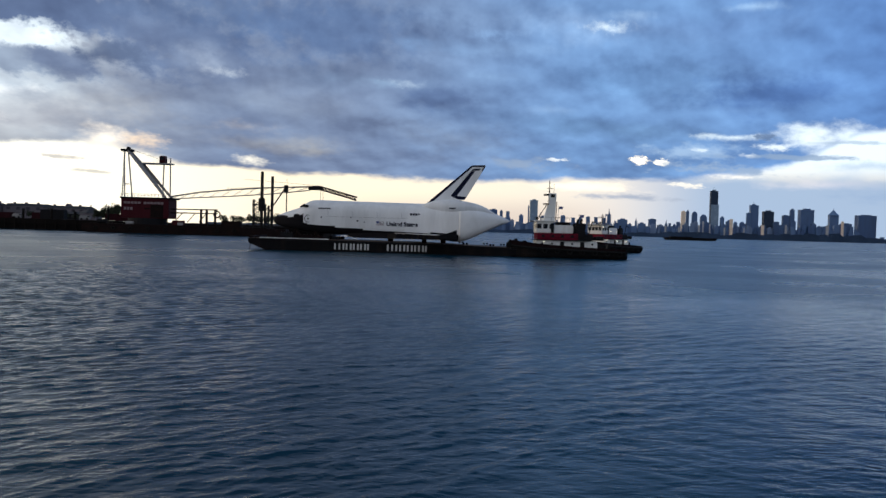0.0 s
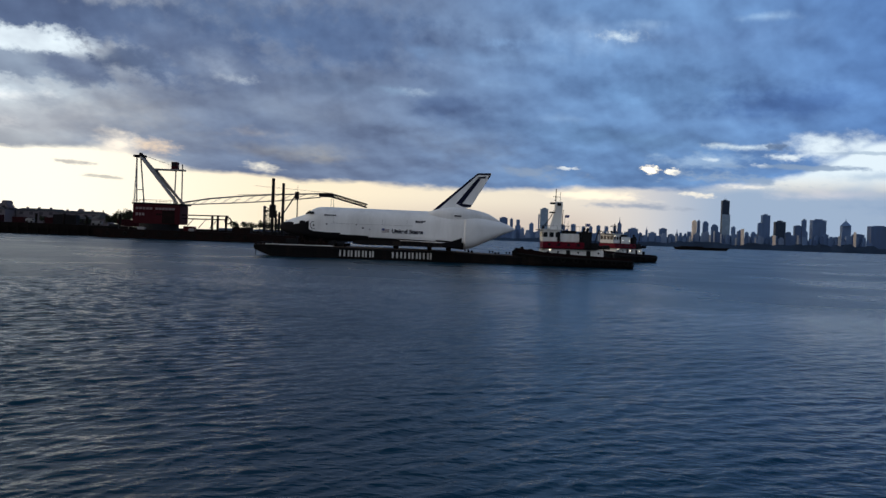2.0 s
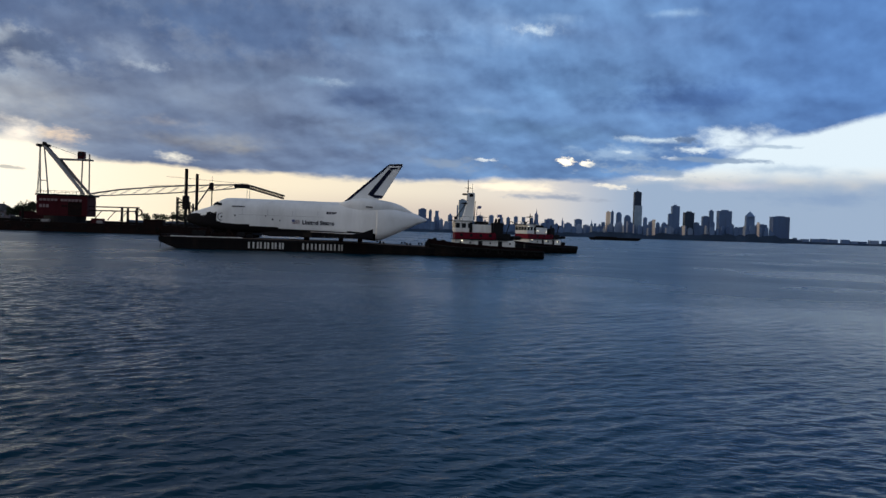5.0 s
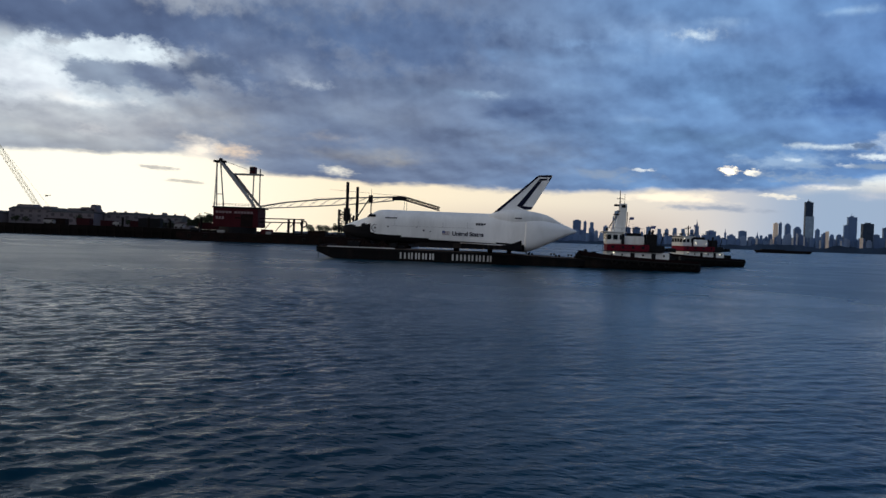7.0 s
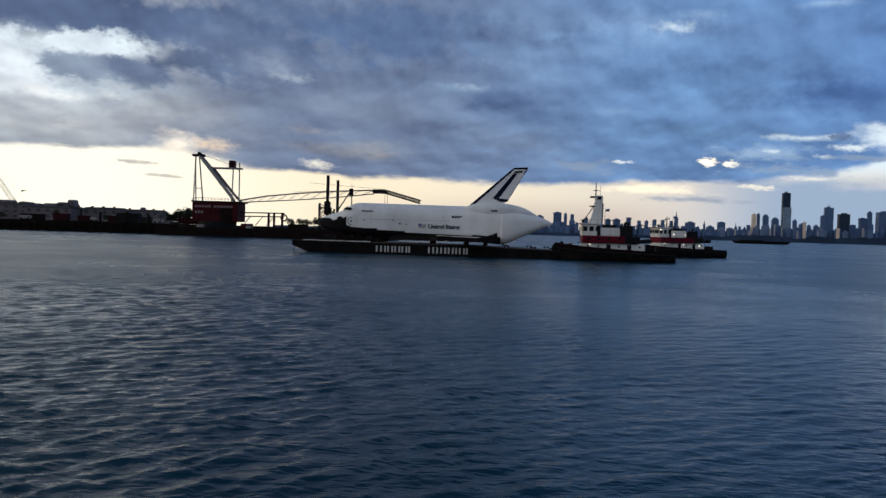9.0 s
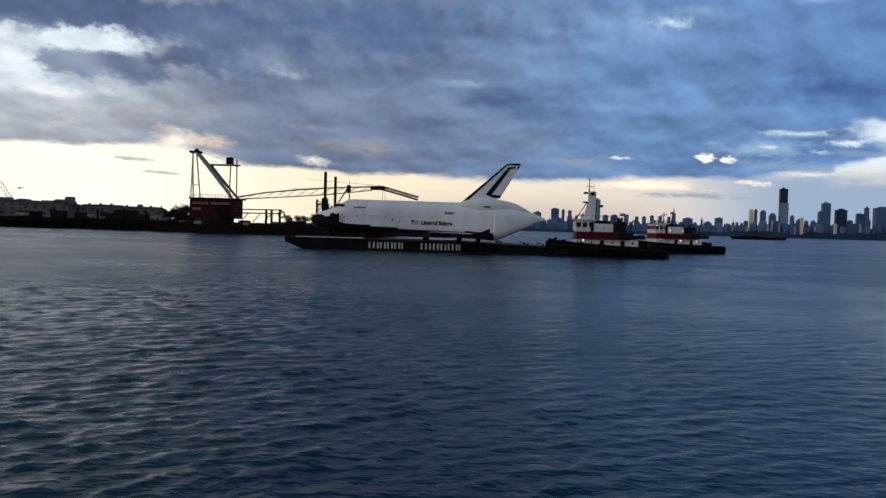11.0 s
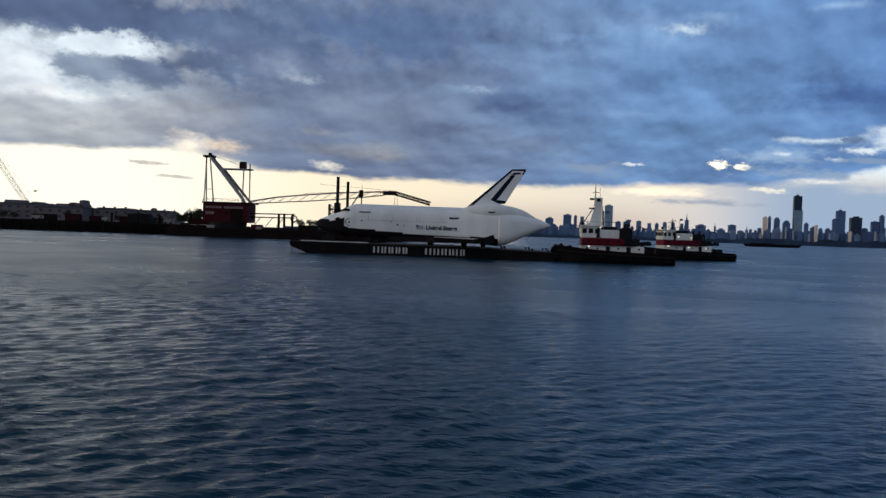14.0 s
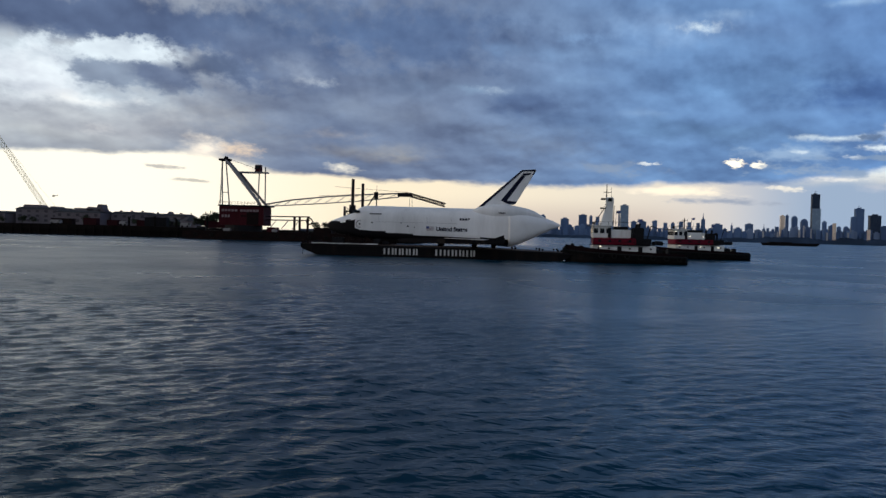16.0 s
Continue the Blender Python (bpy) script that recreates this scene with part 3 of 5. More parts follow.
# ---- the orbiter ----
HULL_ROWS = [  # x, half width, z low, z high, squareness
    (-29.95, 0.10, 5.02, 5.22, 2.0), (-29.7, 0.50, 4.62, 5.62, 2.0), (-29.0, 1.00, 4.22, 6.08, 2.1), (-27.8, 1.55, 3.82, 6.58, 2.2),
    (-26.4, 2.00, 3.50, 7.06, 2.3), (-25.2, 2.28, 3.33, 7.52, 2.4), (-24.4, 2.42, 3.16, 8.10, 2.45), (-23.6, 2.52, 3.06, 8.62, 2.5), (-22.6, 2.60, 2.98, 8.86, 2.6),
    (-21.0, 2.65, 2.88, 8.90, 2.7), (-18.0, 2.67, 2.90, 8.88, 2.7), (-14.0, 2.68, 2.82, 8.86, 2.7), (-6.0, 2.72, 2.64, 8.80, 2.7), (-1.0, 2.95, 2.45, 8.80, 2.8), (3.0, 3.15, 2.12, 8.78, 2.8)]


def black_line(x):
    """Height of the edge between the white side and the dark belly."""
    return between([(-30.0, 9.0), (-25.6, 6.55), (-24.25, 4.95), (-24.2, 4.80), (-22.8, 4.62), (-17.0, 4.10), (-13.0, 3.85), (3.2, 3.50)], x)[1]


def make_orbiter():
    o = thing("space_orbiter", "white winged space orbiter with black belly and tail fairing", "spacecraft")
    rows = dense(HULL_ROWS, 0.35)
    bm = loft(bmesh.new(), rows, 56)
    for f in bm.faces:
        c = f.calc_center_median()
        dark = c.z < black_line(c.x) if c.x > -24.2 else c.z < (6.25 if c.x > -26.2 else 5.75 if c.x > -27.0 else 6.0)
        f.material_index = 1 if dark else 0
    body = part("fuselage", bm, [M_WHITE, M_BLACKTILE], o, smooth=True)
    # aft fairing
    cone = dense([(3.0, 3.15, 2.12, 8.78, 2.8), (4.6, 3.07, 2.52, 8.66, 2.65), (6.5, 2.75, 3.38, 8.35, 2.4), (8.5, 2.05, 4.32, 7.75, 2.2), (10.5, 1.15, 5.28, 7.05, 2.1), (11.7, 0.48, 5.74, 6.52, 2.0), (12.3, 0.06, 6.06, 6.18, 2.0)], 0.4)
    part("tail_fairing", loft(bmesh.new(), cone, 48), M_CONE, o, "smooth white tail fairing", smooth=True)
    # engine pods
    for sy in (-1, 1):
        pod = dense([(-4.2, 0.10, 8.0, 8.15, 2.0), (-2.6, 0.75, 7.45, 8.95, 2.1), (-0.6, 1.15, 7.05, 9.45, 2.2), (1.6, 1.30, 6.90, 9.60, 2.2), (4.0, 1.25, 6.95, 9.40, 2.2), (7.0, 0.85, 7.2, 8.75, 2.1), (9.4, 0.15, 7.3, 7.5, 2.0)], 0.35)
        bm = loft(bmesh.new(), pod, 28)
        for v in bm.verts:
            v.co.y += sy * (1.55 - max(0, v.co.x - 3) * 0.12)
        part("engine_pod", bm, M_WHITE, o, smooth=True)
        p = part("pod_vent", bx(1.2, 2.4, sy * 2.98 - 0.06, sy * 2.98 + 0.06, 7.98, 8.16), M_MARK, o)
    # wings
    for sy in (-1, 1):
        plan = [(-16.5, 2.4), (-9.4, 4.6), (-8.0, 5.6), (-1.1, 11.5), (-0.2, 11.9), (1.25, 11.9), (1.6, 3.0)]
        bm = bmesh.new()
        lo = [bm.verts.new((x, sy * y, 2.42 + (y - 2.4) * 0.020)) for x, y in plan]
        hi = [bm.verts.new((x, sy * y, 3.46 - (y - 2.4) * 0.026 - (0.2 if x < -10 else 0) - (0.15 if x > 1 else 0))) for x, y in plan]
        k = len(plan)
        bm.faces.new(lo).material_index = 1
        bm.faces.new(hi[::-1]).material_index = 1
        for i in range(k):
            bm.faces.new((lo[i], lo[(i + 1) % k], hi[(i + 1) % k], hi[i])).material_index = 1
        bmesh.ops.bevel(bm, geom=[e for e in bm.edges if e.is_manifold and abs(e.verts[0].co.z - e.verts[1].co.z) < 0.4], offset=0.12, segments=2, affect="EDGES")
        w = part("wing", bm, [M_BLACKTILE, M_BLACKTILE], o)
        bm = bmesh.new()
        skin = [(-8.2, 3.4), (-5.6, 6.0), (-0.4, 10.4), (0.8, 10.4), (0.9, 3.4)]
        top = [bm.verts.new((x, sy * y, 3.50 - (y - 2.4) * 0.026 - (0.12 if x > 0.5 else 0))) for x, y in skin]
        low = [bm.verts.new((v.co.x, v.co.y, v.co.z - 0.12)) for v in top]
        bm.faces.new(top)
        bm.faces.new(low[::-1])
        for i in range(5):
            bm.faces.new((top[i], top[(i + 1) % 5], low[(i + 1) % 5], low[i]))
        part("wing_upper_skin", bm, M_GREYWING, w, "grey upper wing skin")
        part("elevon", prism(bmesh.new(), [(1.26, 2.55), (2.5, 2.72), (2.4, 3.75), (1.26, 3.2)], sy * 3.4, sy * 7.4), M_BLACKTILE, w)
        part("elevon", prism(bmesh.new(), [(-1.3, 3.2), (-0.2, 2.72), (2.35, 2.62), (2.3, 4.2), (0.6, 3.55)], sy * 7.6, sy * 11.95), M_BLACKTILE, w)
        for i in range(7):
            a0 = i / 7
            x, y = -7.9 + 6.8 * a0, 5.7 + 5.6 * a0
            part("leading_edge_panel", bx(x, x + 0.88, sy * (y + 0.36) - 0.38, sy * (y + 0.36) + 0.38, 2.46 + (y - 2.4) * 0.020, 3.46 - (y - 2.4) * 0.026, bevel=0.1), M_BLACKTILE, w)
    # fin, with rudder, in thickness layers
    fin = [(-2.9, 8.7), (-2.4, 9.0), (4.75, 15.55), (5.2, 15.92), (7.55, 16.05), (7.66, 15.8), (4.1, 9.75), (2.4, 9.5), (2.4, 8.7)]
    bm = prism(bmesh.new(), fin, -0.22, 0.22)
    bmesh.ops.bevel(bm, geom=[e for e in bm.edges if abs(e.verts[0].co.y - e.verts[1].co.y) < 0.1], offset=0.12, segments=2, affect="EDGES")
    f = part("tail_fin", bm, M_WHITE, o, smooth=False)
    for sy in (-1, 1):
        y0, y1 = (sy * 0.224, sy * 0.25)
        def strip(poly, name):
            part(name, prism(bmesh.new(), poly, y0, y1), M_MARK, f)
        strip([(-2.75, 8.9), (-1.9, 8.98), (5.25, 15.62), (4.82, 15.62)], "edge_stripe")
        strip([(4.83, 15.624), (7.5, 15.66), (7.56, 16.02), (5.2, 15.9)], "edge_stripe")
        strip([(7.2, 15.0), (7.6, 15.656), (7.34, 15.65), (6.9, 15.0)], "edge_stripe")
        strip([(5.05, 14.85), (5.80, 14.9), (2.6, 10.36), (1.5, 10.36)], "rudder_stripe")
        strip([(5.07, 14.904), (6.6, 15.05), (6.78, 15.38), (5.40, 15.28)], "rudder_stripe")
        strip([(1.5, 10.356), (2.6, 10.356), (4.35, 10.22), (4.12, 9.82), (2.9, 9.74)], "rudder_stripe")
    # flight deck windows
    for sy in (-1, 1):
        for xa, za, yb, w in ((-25.02, 7.62, 0.5, 0.6), (-24.86, 7.72, 1.2, 0.55), (-24.45, 7.86, 1.82, 0.5)):
            bm = bx(-0.32, 0.32, -w * 0.5, w * 0.5, -0.06, 0.06, bevel=0.05)
            p = part("cockpit_window", bm, M_GLASS, o)
            p.matrix_basis = Matrix.Translation((xa, sy * yb, za)) @ Matrix.Rotation(radians(-42), 4, "Y") @ Matrix.Rotation(radians(-sy * 22 * yb), 4, "X")
        p = part("side_window", bx(-24.35, -23.5, sy * 2.27 - 0.08, sy * 2.27 + 0.08, 7.5, 7.95, bevel=0.06), M_GLASS, o)
    for sy in (-1, 1):
        part("crew_hatch", ring(bmesh.new(), (-23.5, sy * 2.49, 5.55), "y", 0.62, 0.06, 22), M_MARK, o)
        part("hatch_window", tb((-23.5, sy * 2.46, 5.55), (-23.5, sy * 2.56, 5.55), 0.16, sides=14), M_GLASS, o)
        part("hatch_sill", bx(-24.1, -23.0, sy * 2.50 - 0.05, sy * 2.47 + 0.05, 4.72, 4.9), M_WHITE, o)
    # lettering on the near side
    rot = Matrix.Rotation(radians(90), 4, "X")
    words("United States", 1.02, 0.02, M_MARK, o, Matrix.Translation((-9.75, -2.735, 4.66)) @ Matrix.Rotation(radians(-1.25), 4, "Z") @ rot, "lettering", "black country name lettering")
    part("flag_field", bx(-11.5, -11.02, -2.74, -2.68, 5.05, 5.42), M_FLAGBLUE, o)
    for i in range(4):
        part("flag_stripe", bx(-11.0 if i > 1 else -11.5, -10.2, -2.735, -2.68, 4.72 + i * 0.18, 4.80 + i * 0.18), M_FLAGRED, o)
    for i in range(4):   # emblem and name as bars
        part("emblem_bar", bx(-5.6 + i * 0.46, -5.25 + i * 0.46, -2.74, -2.66, 6.58, 6.98), M_MARK, o)
    for i in range(6):
        part("name_bar", bx(-21.7 + i * 0.36, -21.42 + i * 0.36, -2.62, -2.50, 7.32, 7.52), M_MARK, o)
    for x, z, r in ((-3.2, 6.2, 0.17), (-14.8, 5.35, 0.16), (-21.2, 5.85, 0.13), (-13.6, 5.2, 0.1), (-16.0, 5.9, 0.1)):
        part("access_port", tb((x, -2.78, z), (x, -2.55, z), r, sides=12), M_MARK, o)
    for i in range(5):   # payload bay door seams
        x = -20.0 + i * 4.3
        part("door_seam", bx(x - 0.02, x + 0.02, -2.72, -2.66, 6.05, 7.0), M_GREYWING, o)
    part("door_hinge_line", bx(-20.5, -3.5, -2.715, -2.66, 6.00, 6.04), M_GREYWING, o)
    return o


# ---- tugs ----
def make_tug(name, label, length, house, pilot, band, stack, mast, lamps):
    """A harbour tug, stern at the origin, bow towards -x, waterline at z = 0."""
    g = thing(name, label, "tugboat", "tugboats")
    half = 3.6
    # hull: stations from stern to bow
    st = [(0.0, 2.5, -0.5, 1.35), (-0.5, 3.1, -0.7, 1.38), (-2.5, 3.55, -1.0, 1.42), (-0.5 * length, half, -1.2, 1.62), (-0.78 * length, 3.3, -1.2, 1.80), (-0.92 * length, 2.2, -1.1, 2.0), (-length, 0.6, -0.6, 2.15)]
    bm = bmesh.new()
    rows = []
    for x, w, lo, hi in st:
        rows.append([bm.verts.new((x, y, z)) for y, z in ((-w, hi), (-w * 0.97, 0.4), (-w * 0.7, lo), (w * 0.7, lo), (w * 0.97, 0.4), (w, hi))])
    for p, q in zip(rows, rows[1:]):
        for i in range(6):
            bm.faces.new((p[i], p[(i + 1) % 6], q[(i + 1) % 6], q[i]))
    bm.faces.new(rows[0])
    bm.faces.new(rows[-1][::-1])
    part("hull", bm, M_HULL, g)
    # bulwark and rubber fendering
    for sy in (-1, 1):
        for (xa, wa, _, za), (xb, wb, _, zb) in zip(st[1:], st[2:]):
            ha, hb = 0.32 + 0.45 * xa * xa / length ** 2, 0.32 + 0.45 * xb * xb / length ** 2
            bm = bmesh.new()
            tube(bm, (xa, sy * wa, za - 0.25), (xb, sy * wb, zb - 0.25), 0.2, sides=8)
            part("rub_rail", bm, M_RUBBER, g)
            bm = bmesh.new()
            vs = [bm.verts.new(p) for p in ((xa, sy * (wa - 0.02), za), (xb, sy * (wb - 0.02), zb), (xb, sy * (wb - 0.02), zb + hb), (xa, sy * (wa - 0.02), za + ha),
                                            (xa, sy * (wa - 0.14), za), (xb, sy * (wb - 0.14), zb), (xb, sy * (wb - 0.14), zb + hb), (xa, sy * (wa - 0.14), za + ha))]
            for q in ((0, 1, 2, 3), (4, 5, 6, 7), (0, 1, 5, 4), (3, 2, 6, 7), (0, 3, 7, 4), (1, 2, 6, 5)):
                bm.faces.new([vs[i] for i in q])
            part("bulwark", bm, M_BULWARK, g)
        for i in range(7):
            x = -1.6 - i * (0.72 * length - 1.6) / 6
            s = between([(-r[0], *r[1:]) for r in st], -x)
            part("tyre_fender", ring(bmesh.new(), (x, sy * (s[1] + 0.12), s[3] - 0.55), "y", 0.36, 0.15, 14, 6), M_RUBBER, g)
    part("bow_pudding", bx(-length - 0.45, -length + 0.35, -1.2, 1.2, 1.1, 2.6, bevel=0.25), M_RUBBER, g)
    part("bow_bitt", bx(-length + 0.9, -length + 1.4, -0.6, 0.6, 2.0, 3.1, bevel=0.08), M_STEEL, g)
    part("bow_winch", tb((-length + 2.6, -0.9, 2.35), (-length + 2.6, 0.9, 2.35), 0.45, sides=14), M_STEEL, g)
    part("tow_bitt", bx(-3.0, -2.6, -1.0, 1.0, 1.4, 2.5, bevel=0.08), M_STEEL, g)
    part("tow_winch", tb((-4.4, -0.9, 2.0), (-4.4, 0.9, 2.0), 0.55, sides=14), M_STEEL, g)
    # main deckhouse
    x0, x1, z0, z1 = house
    body = part("deckhouse", bx(x0, x1, -2.5, 2.5, z0, z1, bevel=0.12), M_TUGWHITE, g)
    n = 6
    for i in range(n):
        x = x0 + 0.9 + i * (x1 - x0 - 1.8) / (n - 1)
        for sy in (-1, 1):
            if i in (2, 4):
                part("deck_door", bx(x - 0.36, x + 0.36, sy * 2.53 - 0.04, sy * 2.53 + 0.04, z0 + 0.02, z1 - 0.14, bevel=0.03), M_STEEL, body)
            else:
                part("porthole", tb((x, sy * 2.46, z1 - 0.5), (x, sy * 2.56, z1 - 0.5), 0.17, sides=12), M_GLASS, body)
    part("boat_deck", bx(x0 - 0.25, x1 - 1.2, -2.9, 2.9, z1, z1 + 0.10, bevel=0.03), M_STEEL, g)
    # red house above
    bx0, bx1, bz0, bz1 = band
    part("red_house", bx(bx0, bx1, -2.2, 2.2, bz0, bz1, bevel=0.1), M_RED, g, "red painted upper house")
    for i in range(4):
        x = bx0 + 1.0 + i * (bx1 - bx0 - 2.0) / 3
        part("red_house_window", bx(x - 0.25, x + 0.25, -2.24, -2.18, bz0 + 0.45, bz0 + 0.85, bevel=0.03), M_GLASS, g)
    # wheelhouse, front raised, with windows
    px0, px1, pz0, pz1 = pilot
    split = px0 + min(3.0, (px1 - px0) * 0.5)
    w = part("wheelhouse", bx(px0, split, -1.9, 1.9, pz0, pz1, bevel=0.12), M_TUGWHITE, g)
    part("upper_cabin", bx(split + 0.01, px1, -1.8, 1.8, pz0, pz1 - 0.55, bevel=0.1), M_TUGWHITE, g)
    zc = pz0 + (pz1 - pz0) * 0.58
    for i in range(3):
        x = px0 + 0.45 + i * (split - px0 - 0.9) / 2
        for sy in (-1, 1):
            part("wheelhouse_window", bx(x - 0.36, x + 0.36, sy * 1.92 - 0.04, sy * 1.92 + 0.04, zc - 0.38, zc + 0.42, bevel=0.04), M_GLASS, w)
    for i in range(4):
        y = -1.35 + i * 0.9
        part("wheelhouse_window", bx(px0 - 0.05, px0 + 0.03, y - 0.36, y + 0.36, zc - 0.38, zc + 0.42, bevel=0.03), M_GLASS, w)
    part("wheelhouse_door", bx(split - 0.55, split - 0.02, -1.95, -1.89, pz0 + 0.02, pz1 - 0.25, bevel=0.03), M_STEEL, w)
    part("wheelhouse_roof", bx(px0 - 0.45, split + 0.4, -2.2, 2.2, pz1, pz1 + 0.14, bevel=0.05), M_TUGWHITE, g)
    # stacks and engine casing
    sx, sw, sz = stack
    for sy in (-1, 1):
        s = part("exhaust_stack", bx(sx, sx + sw, sy * 1.5 - 0.55, sy * 1.5 + 0.55, bz0, sz, bevel=0.15, shear=0.25), M_STEEL, g)
        part("stack_cap", tb((sx + sw * 0.5 + 0.25, sy * 1.5, sz), (sx + sw * 0.5 + 0.4, sy * 1.5, sz + 0.7), 0.22, sides=12), M_STEEL, s)
    part("wheelhouse_visor", bx(px0 - 0.75, px0 - 0.46, -2.0, 2.0, pz1 - 0.06, pz1 + 0.08, bevel=0.04), M_STEEL, g)
    part("searchlight", tb((px0 + 0.3, -1.2, pz1 + 0.5), (px0 - 0.1, -1.2, pz1 + 0.5), 0.24, 0.2, 12), M_STEEL, g)
    part("searchlight_post", tb((px0 + 0.15, -1.2, pz1 + 0.14), (px0 + 0.15, -1.2, pz1 + 0.3), 0.06, sides=6), M_STEEL, g)
    part("loud_hailer", tb((px0 + 1.4, 0.9, pz1 + 0.14), (px0 + 1.4, 0.9, pz1 + 0.62), 0.2, 0.26, 12), M_TUGWHITE, g)
    part("roof_locker", bx(split + 0.6, px1 - 0.4, -1.1, 1.1, pz1 - 0.55, pz1 - 0.02, bevel=0.08), M_STEEL, g)
    for sy in (-1, 1):
        part("vent_pipe", tb((bx1 + 1.2, sy * 1.2, z1 + 1.2), (bx1 + 1.2, sy * 1.2, z1 + 2.3), 0.2, sides=10), M_STEEL, g)
        part("vent_cowl", tb((bx1 + 1.2, sy * 1.2, z1 + 2.3), (bx1 + 0.8, sy * 1.2, z1 + 2.6), 0.24, 0.34, 10), M_STEEL, g)
    part("davit", tb((bx1 + 1.9, -1.6, z1 + 1.2), (bx1 + 2.5, -1.6, z1 + 3.4), 0.09, sides=8), M_STEEL, g)
    part("davit_arm", tb((bx1 + 2.5, -1.6, z1 + 3.4), (bx1 + 3.7, -1.8, z1 + 2.9), 0.07, sides=8), M_STEEL, g)
    part("workboat", bx(bx1 + 2.7, bx1 + 4.9, -1.2, 0.4, z1 + 0.16, z1 + 0.8, bevel=0.25), M_STEEL, g)
    part("engine_casing", bx(bx1 + 0.02, bx1 + 2.6, -1.9, 1.9, z1 + 0.11, z1 + 1.2, bevel=0.1), M_STEEL, g)
    part("life_raft", tb((bx1 + 3.2, -2.0, z1 + 0.55), (bx1 + 4.2, -2.0, z1 + 0.55), 0.35, sides=14), M_STEEL, g)
    # mast with platforms, radar, aerials and stays
    mx, mz = mast
    r0 = pz1 + 0.14
    pole = part("mast", tb((mx, 0, r0), (mx, 0, mz), 0.16, 0.06, 10), M_STEEL, g)
    tall = mz - r0
    if tall > 3:
        zt = r0 + tall * 0.48
        part("mast_casing", prism(bmesh.new(), [(mx - 0.95, r0), (mx + 1.0, r0), (mx + 1.1, zt), (mx - 0.05, zt)], -0.55, 0.55), M_TUGWHITE, g, "white plated mast tower")
        bm = bmesh.new()
        for y in (-0.22, 0.22):
            tube(bm, (mx + 1.15, y - 0.5, r0), (mx + 1.25, y - 0.5, zt), 0.035, sides=5)
        for i in range(7):
            z = r0 + (zt - r0) * (i + 0.5) / 7
            tube(bm, (mx + 1.2, -0.72, z), (mx + 1.2, -0.28, z), 0.03, sides=5)
        part("mast_ladder", bm, M_STEEL, g)
        part("mast_brace", tb((mx - 2.3, -0.6, r0), (mx - 0.3, -0.5, r0 + tall * 0.42), 0.06, sides=6), M_STEEL, g)
        part("signal_platform", bx(mx - 1.0, mx - 0.1, -0.6, 0.6, r0 + tall * 0.40, r0 + tall * 0.43, bevel=0.02), M_STEEL, g)
        part("lookout_box", bx(mx - 0.1, mx + 1.15, -0.6, 0.6, r0 + tall * 0.48, r0 + tall * 0.68, bevel=0.08), M_TUGWHITE, g)
        part("lookout_window", bx(mx + 0.2, mx + 0.85, -0.66, -0.58, r0 + tall * 0.58, r0 + tall * 0.655), M_GLASS, g)
    bm = bmesh.new()
    tube(bm, (mx - 0.05, -1.0, r0 + tall * 0.72), (mx - 0.05, 1.0, r0 + tall * 0.72), 0.05, sides=6)
    tube(bm, (mx - 0.5, 0, r0 + tall * 0.80), (mx + 0.7, 0, r0 + tall * 0.80), 0.05, sides=6)
    tube(bm, (mx + 0.8, 0.2, r0 + tall * 0.68), (mx + 0.8, 0.2, r0 + tall * 0.92), 0.03, sides=6)
    part("yard", bm, M_STEEL, g)
    part("radar", bx(mx - 0.9, mx - 0.2, -0.7, 0.7, r0 + tall * 0.62, r0 + tall * 0.66, bevel=0.03), M_STEEL, g)
    for dx, h in ((-1.2, 1.6), (0.9, 1.2), (2.4, 1.5)):
        part("whip_aerial", tb((mx + dx, 0.8, r0 - 0.02), (mx + dx, 0.8, r0 + h), 0.03, 0.012, 6), M_STEEL, g)
    part("mast_stay", tb((mx, 0, r0 + tall * 0.55), (px0 + 0.2, -1.2, r0), 0.025, sides=5), M_STEEL, g)
    part("flag_staff", tb((bx1 + 0.4, 0.5, bz1), (bx1 + 0.6, 0.5, bz1 + 3.4), 0.035, sides=6), M_STEEL, g)
    part("flag", bx(bx1 + 0.6, bx1 + 1.35, 0.48, 0.52, bz1 + 2.8, bz1 + 3.3, shear=0.12), M_FLAGBLUE, g, "small dark flag on a staff")
    part("flag_staff", tb((mx + 1.6, 0.2, r0 - 0.02), (mx + 1.75, 0.2, r0 + 2.6), 0.03, sides=6), M_STEEL, g)
    part("flag", bx(mx + 1.75, mx + 2.4, 0.18, 0.22, r0 + 2.1, r0 + 2.55, shear=0.1), M_FLAGBLUE, g, "small dark flag on a staff")
    # railings
    for sy in (-1, 1):
        bm = bmesh.new()
        for i in range(9):
            x = x0 + i * (x1 - 1.4 - x0) / 8
            tube(bm, (x, sy * 2.8, z1 + 0.1), (x, sy * 2.8, z1 + 1.0), 0.025, sides=5)
        for z in (0.55, 1.0):
            tube(bm, (x0, sy * 2.8, z1 + z), (x1 - 1.4, sy * 2.8, z1 + z), 0.025, sides=5)
        part("railing", bm, M_STEEL, g)
        bm = bmesh.new()
        for i in range(6):
            x = px0 + i * (px1 - px0) / 5
            tube(bm, (x, sy * 1.75, pz1 - 0.5), (x, sy * 1.75, pz1 + 0.75), 0.02, sides=5)
        tube(bm, (px0, sy * 1.75, pz1 + 0.75), (px1, sy * 1.75, pz1 + 0.75), 0.02, sides=5)
        part("roof_rail", bm, M_STEEL, g)
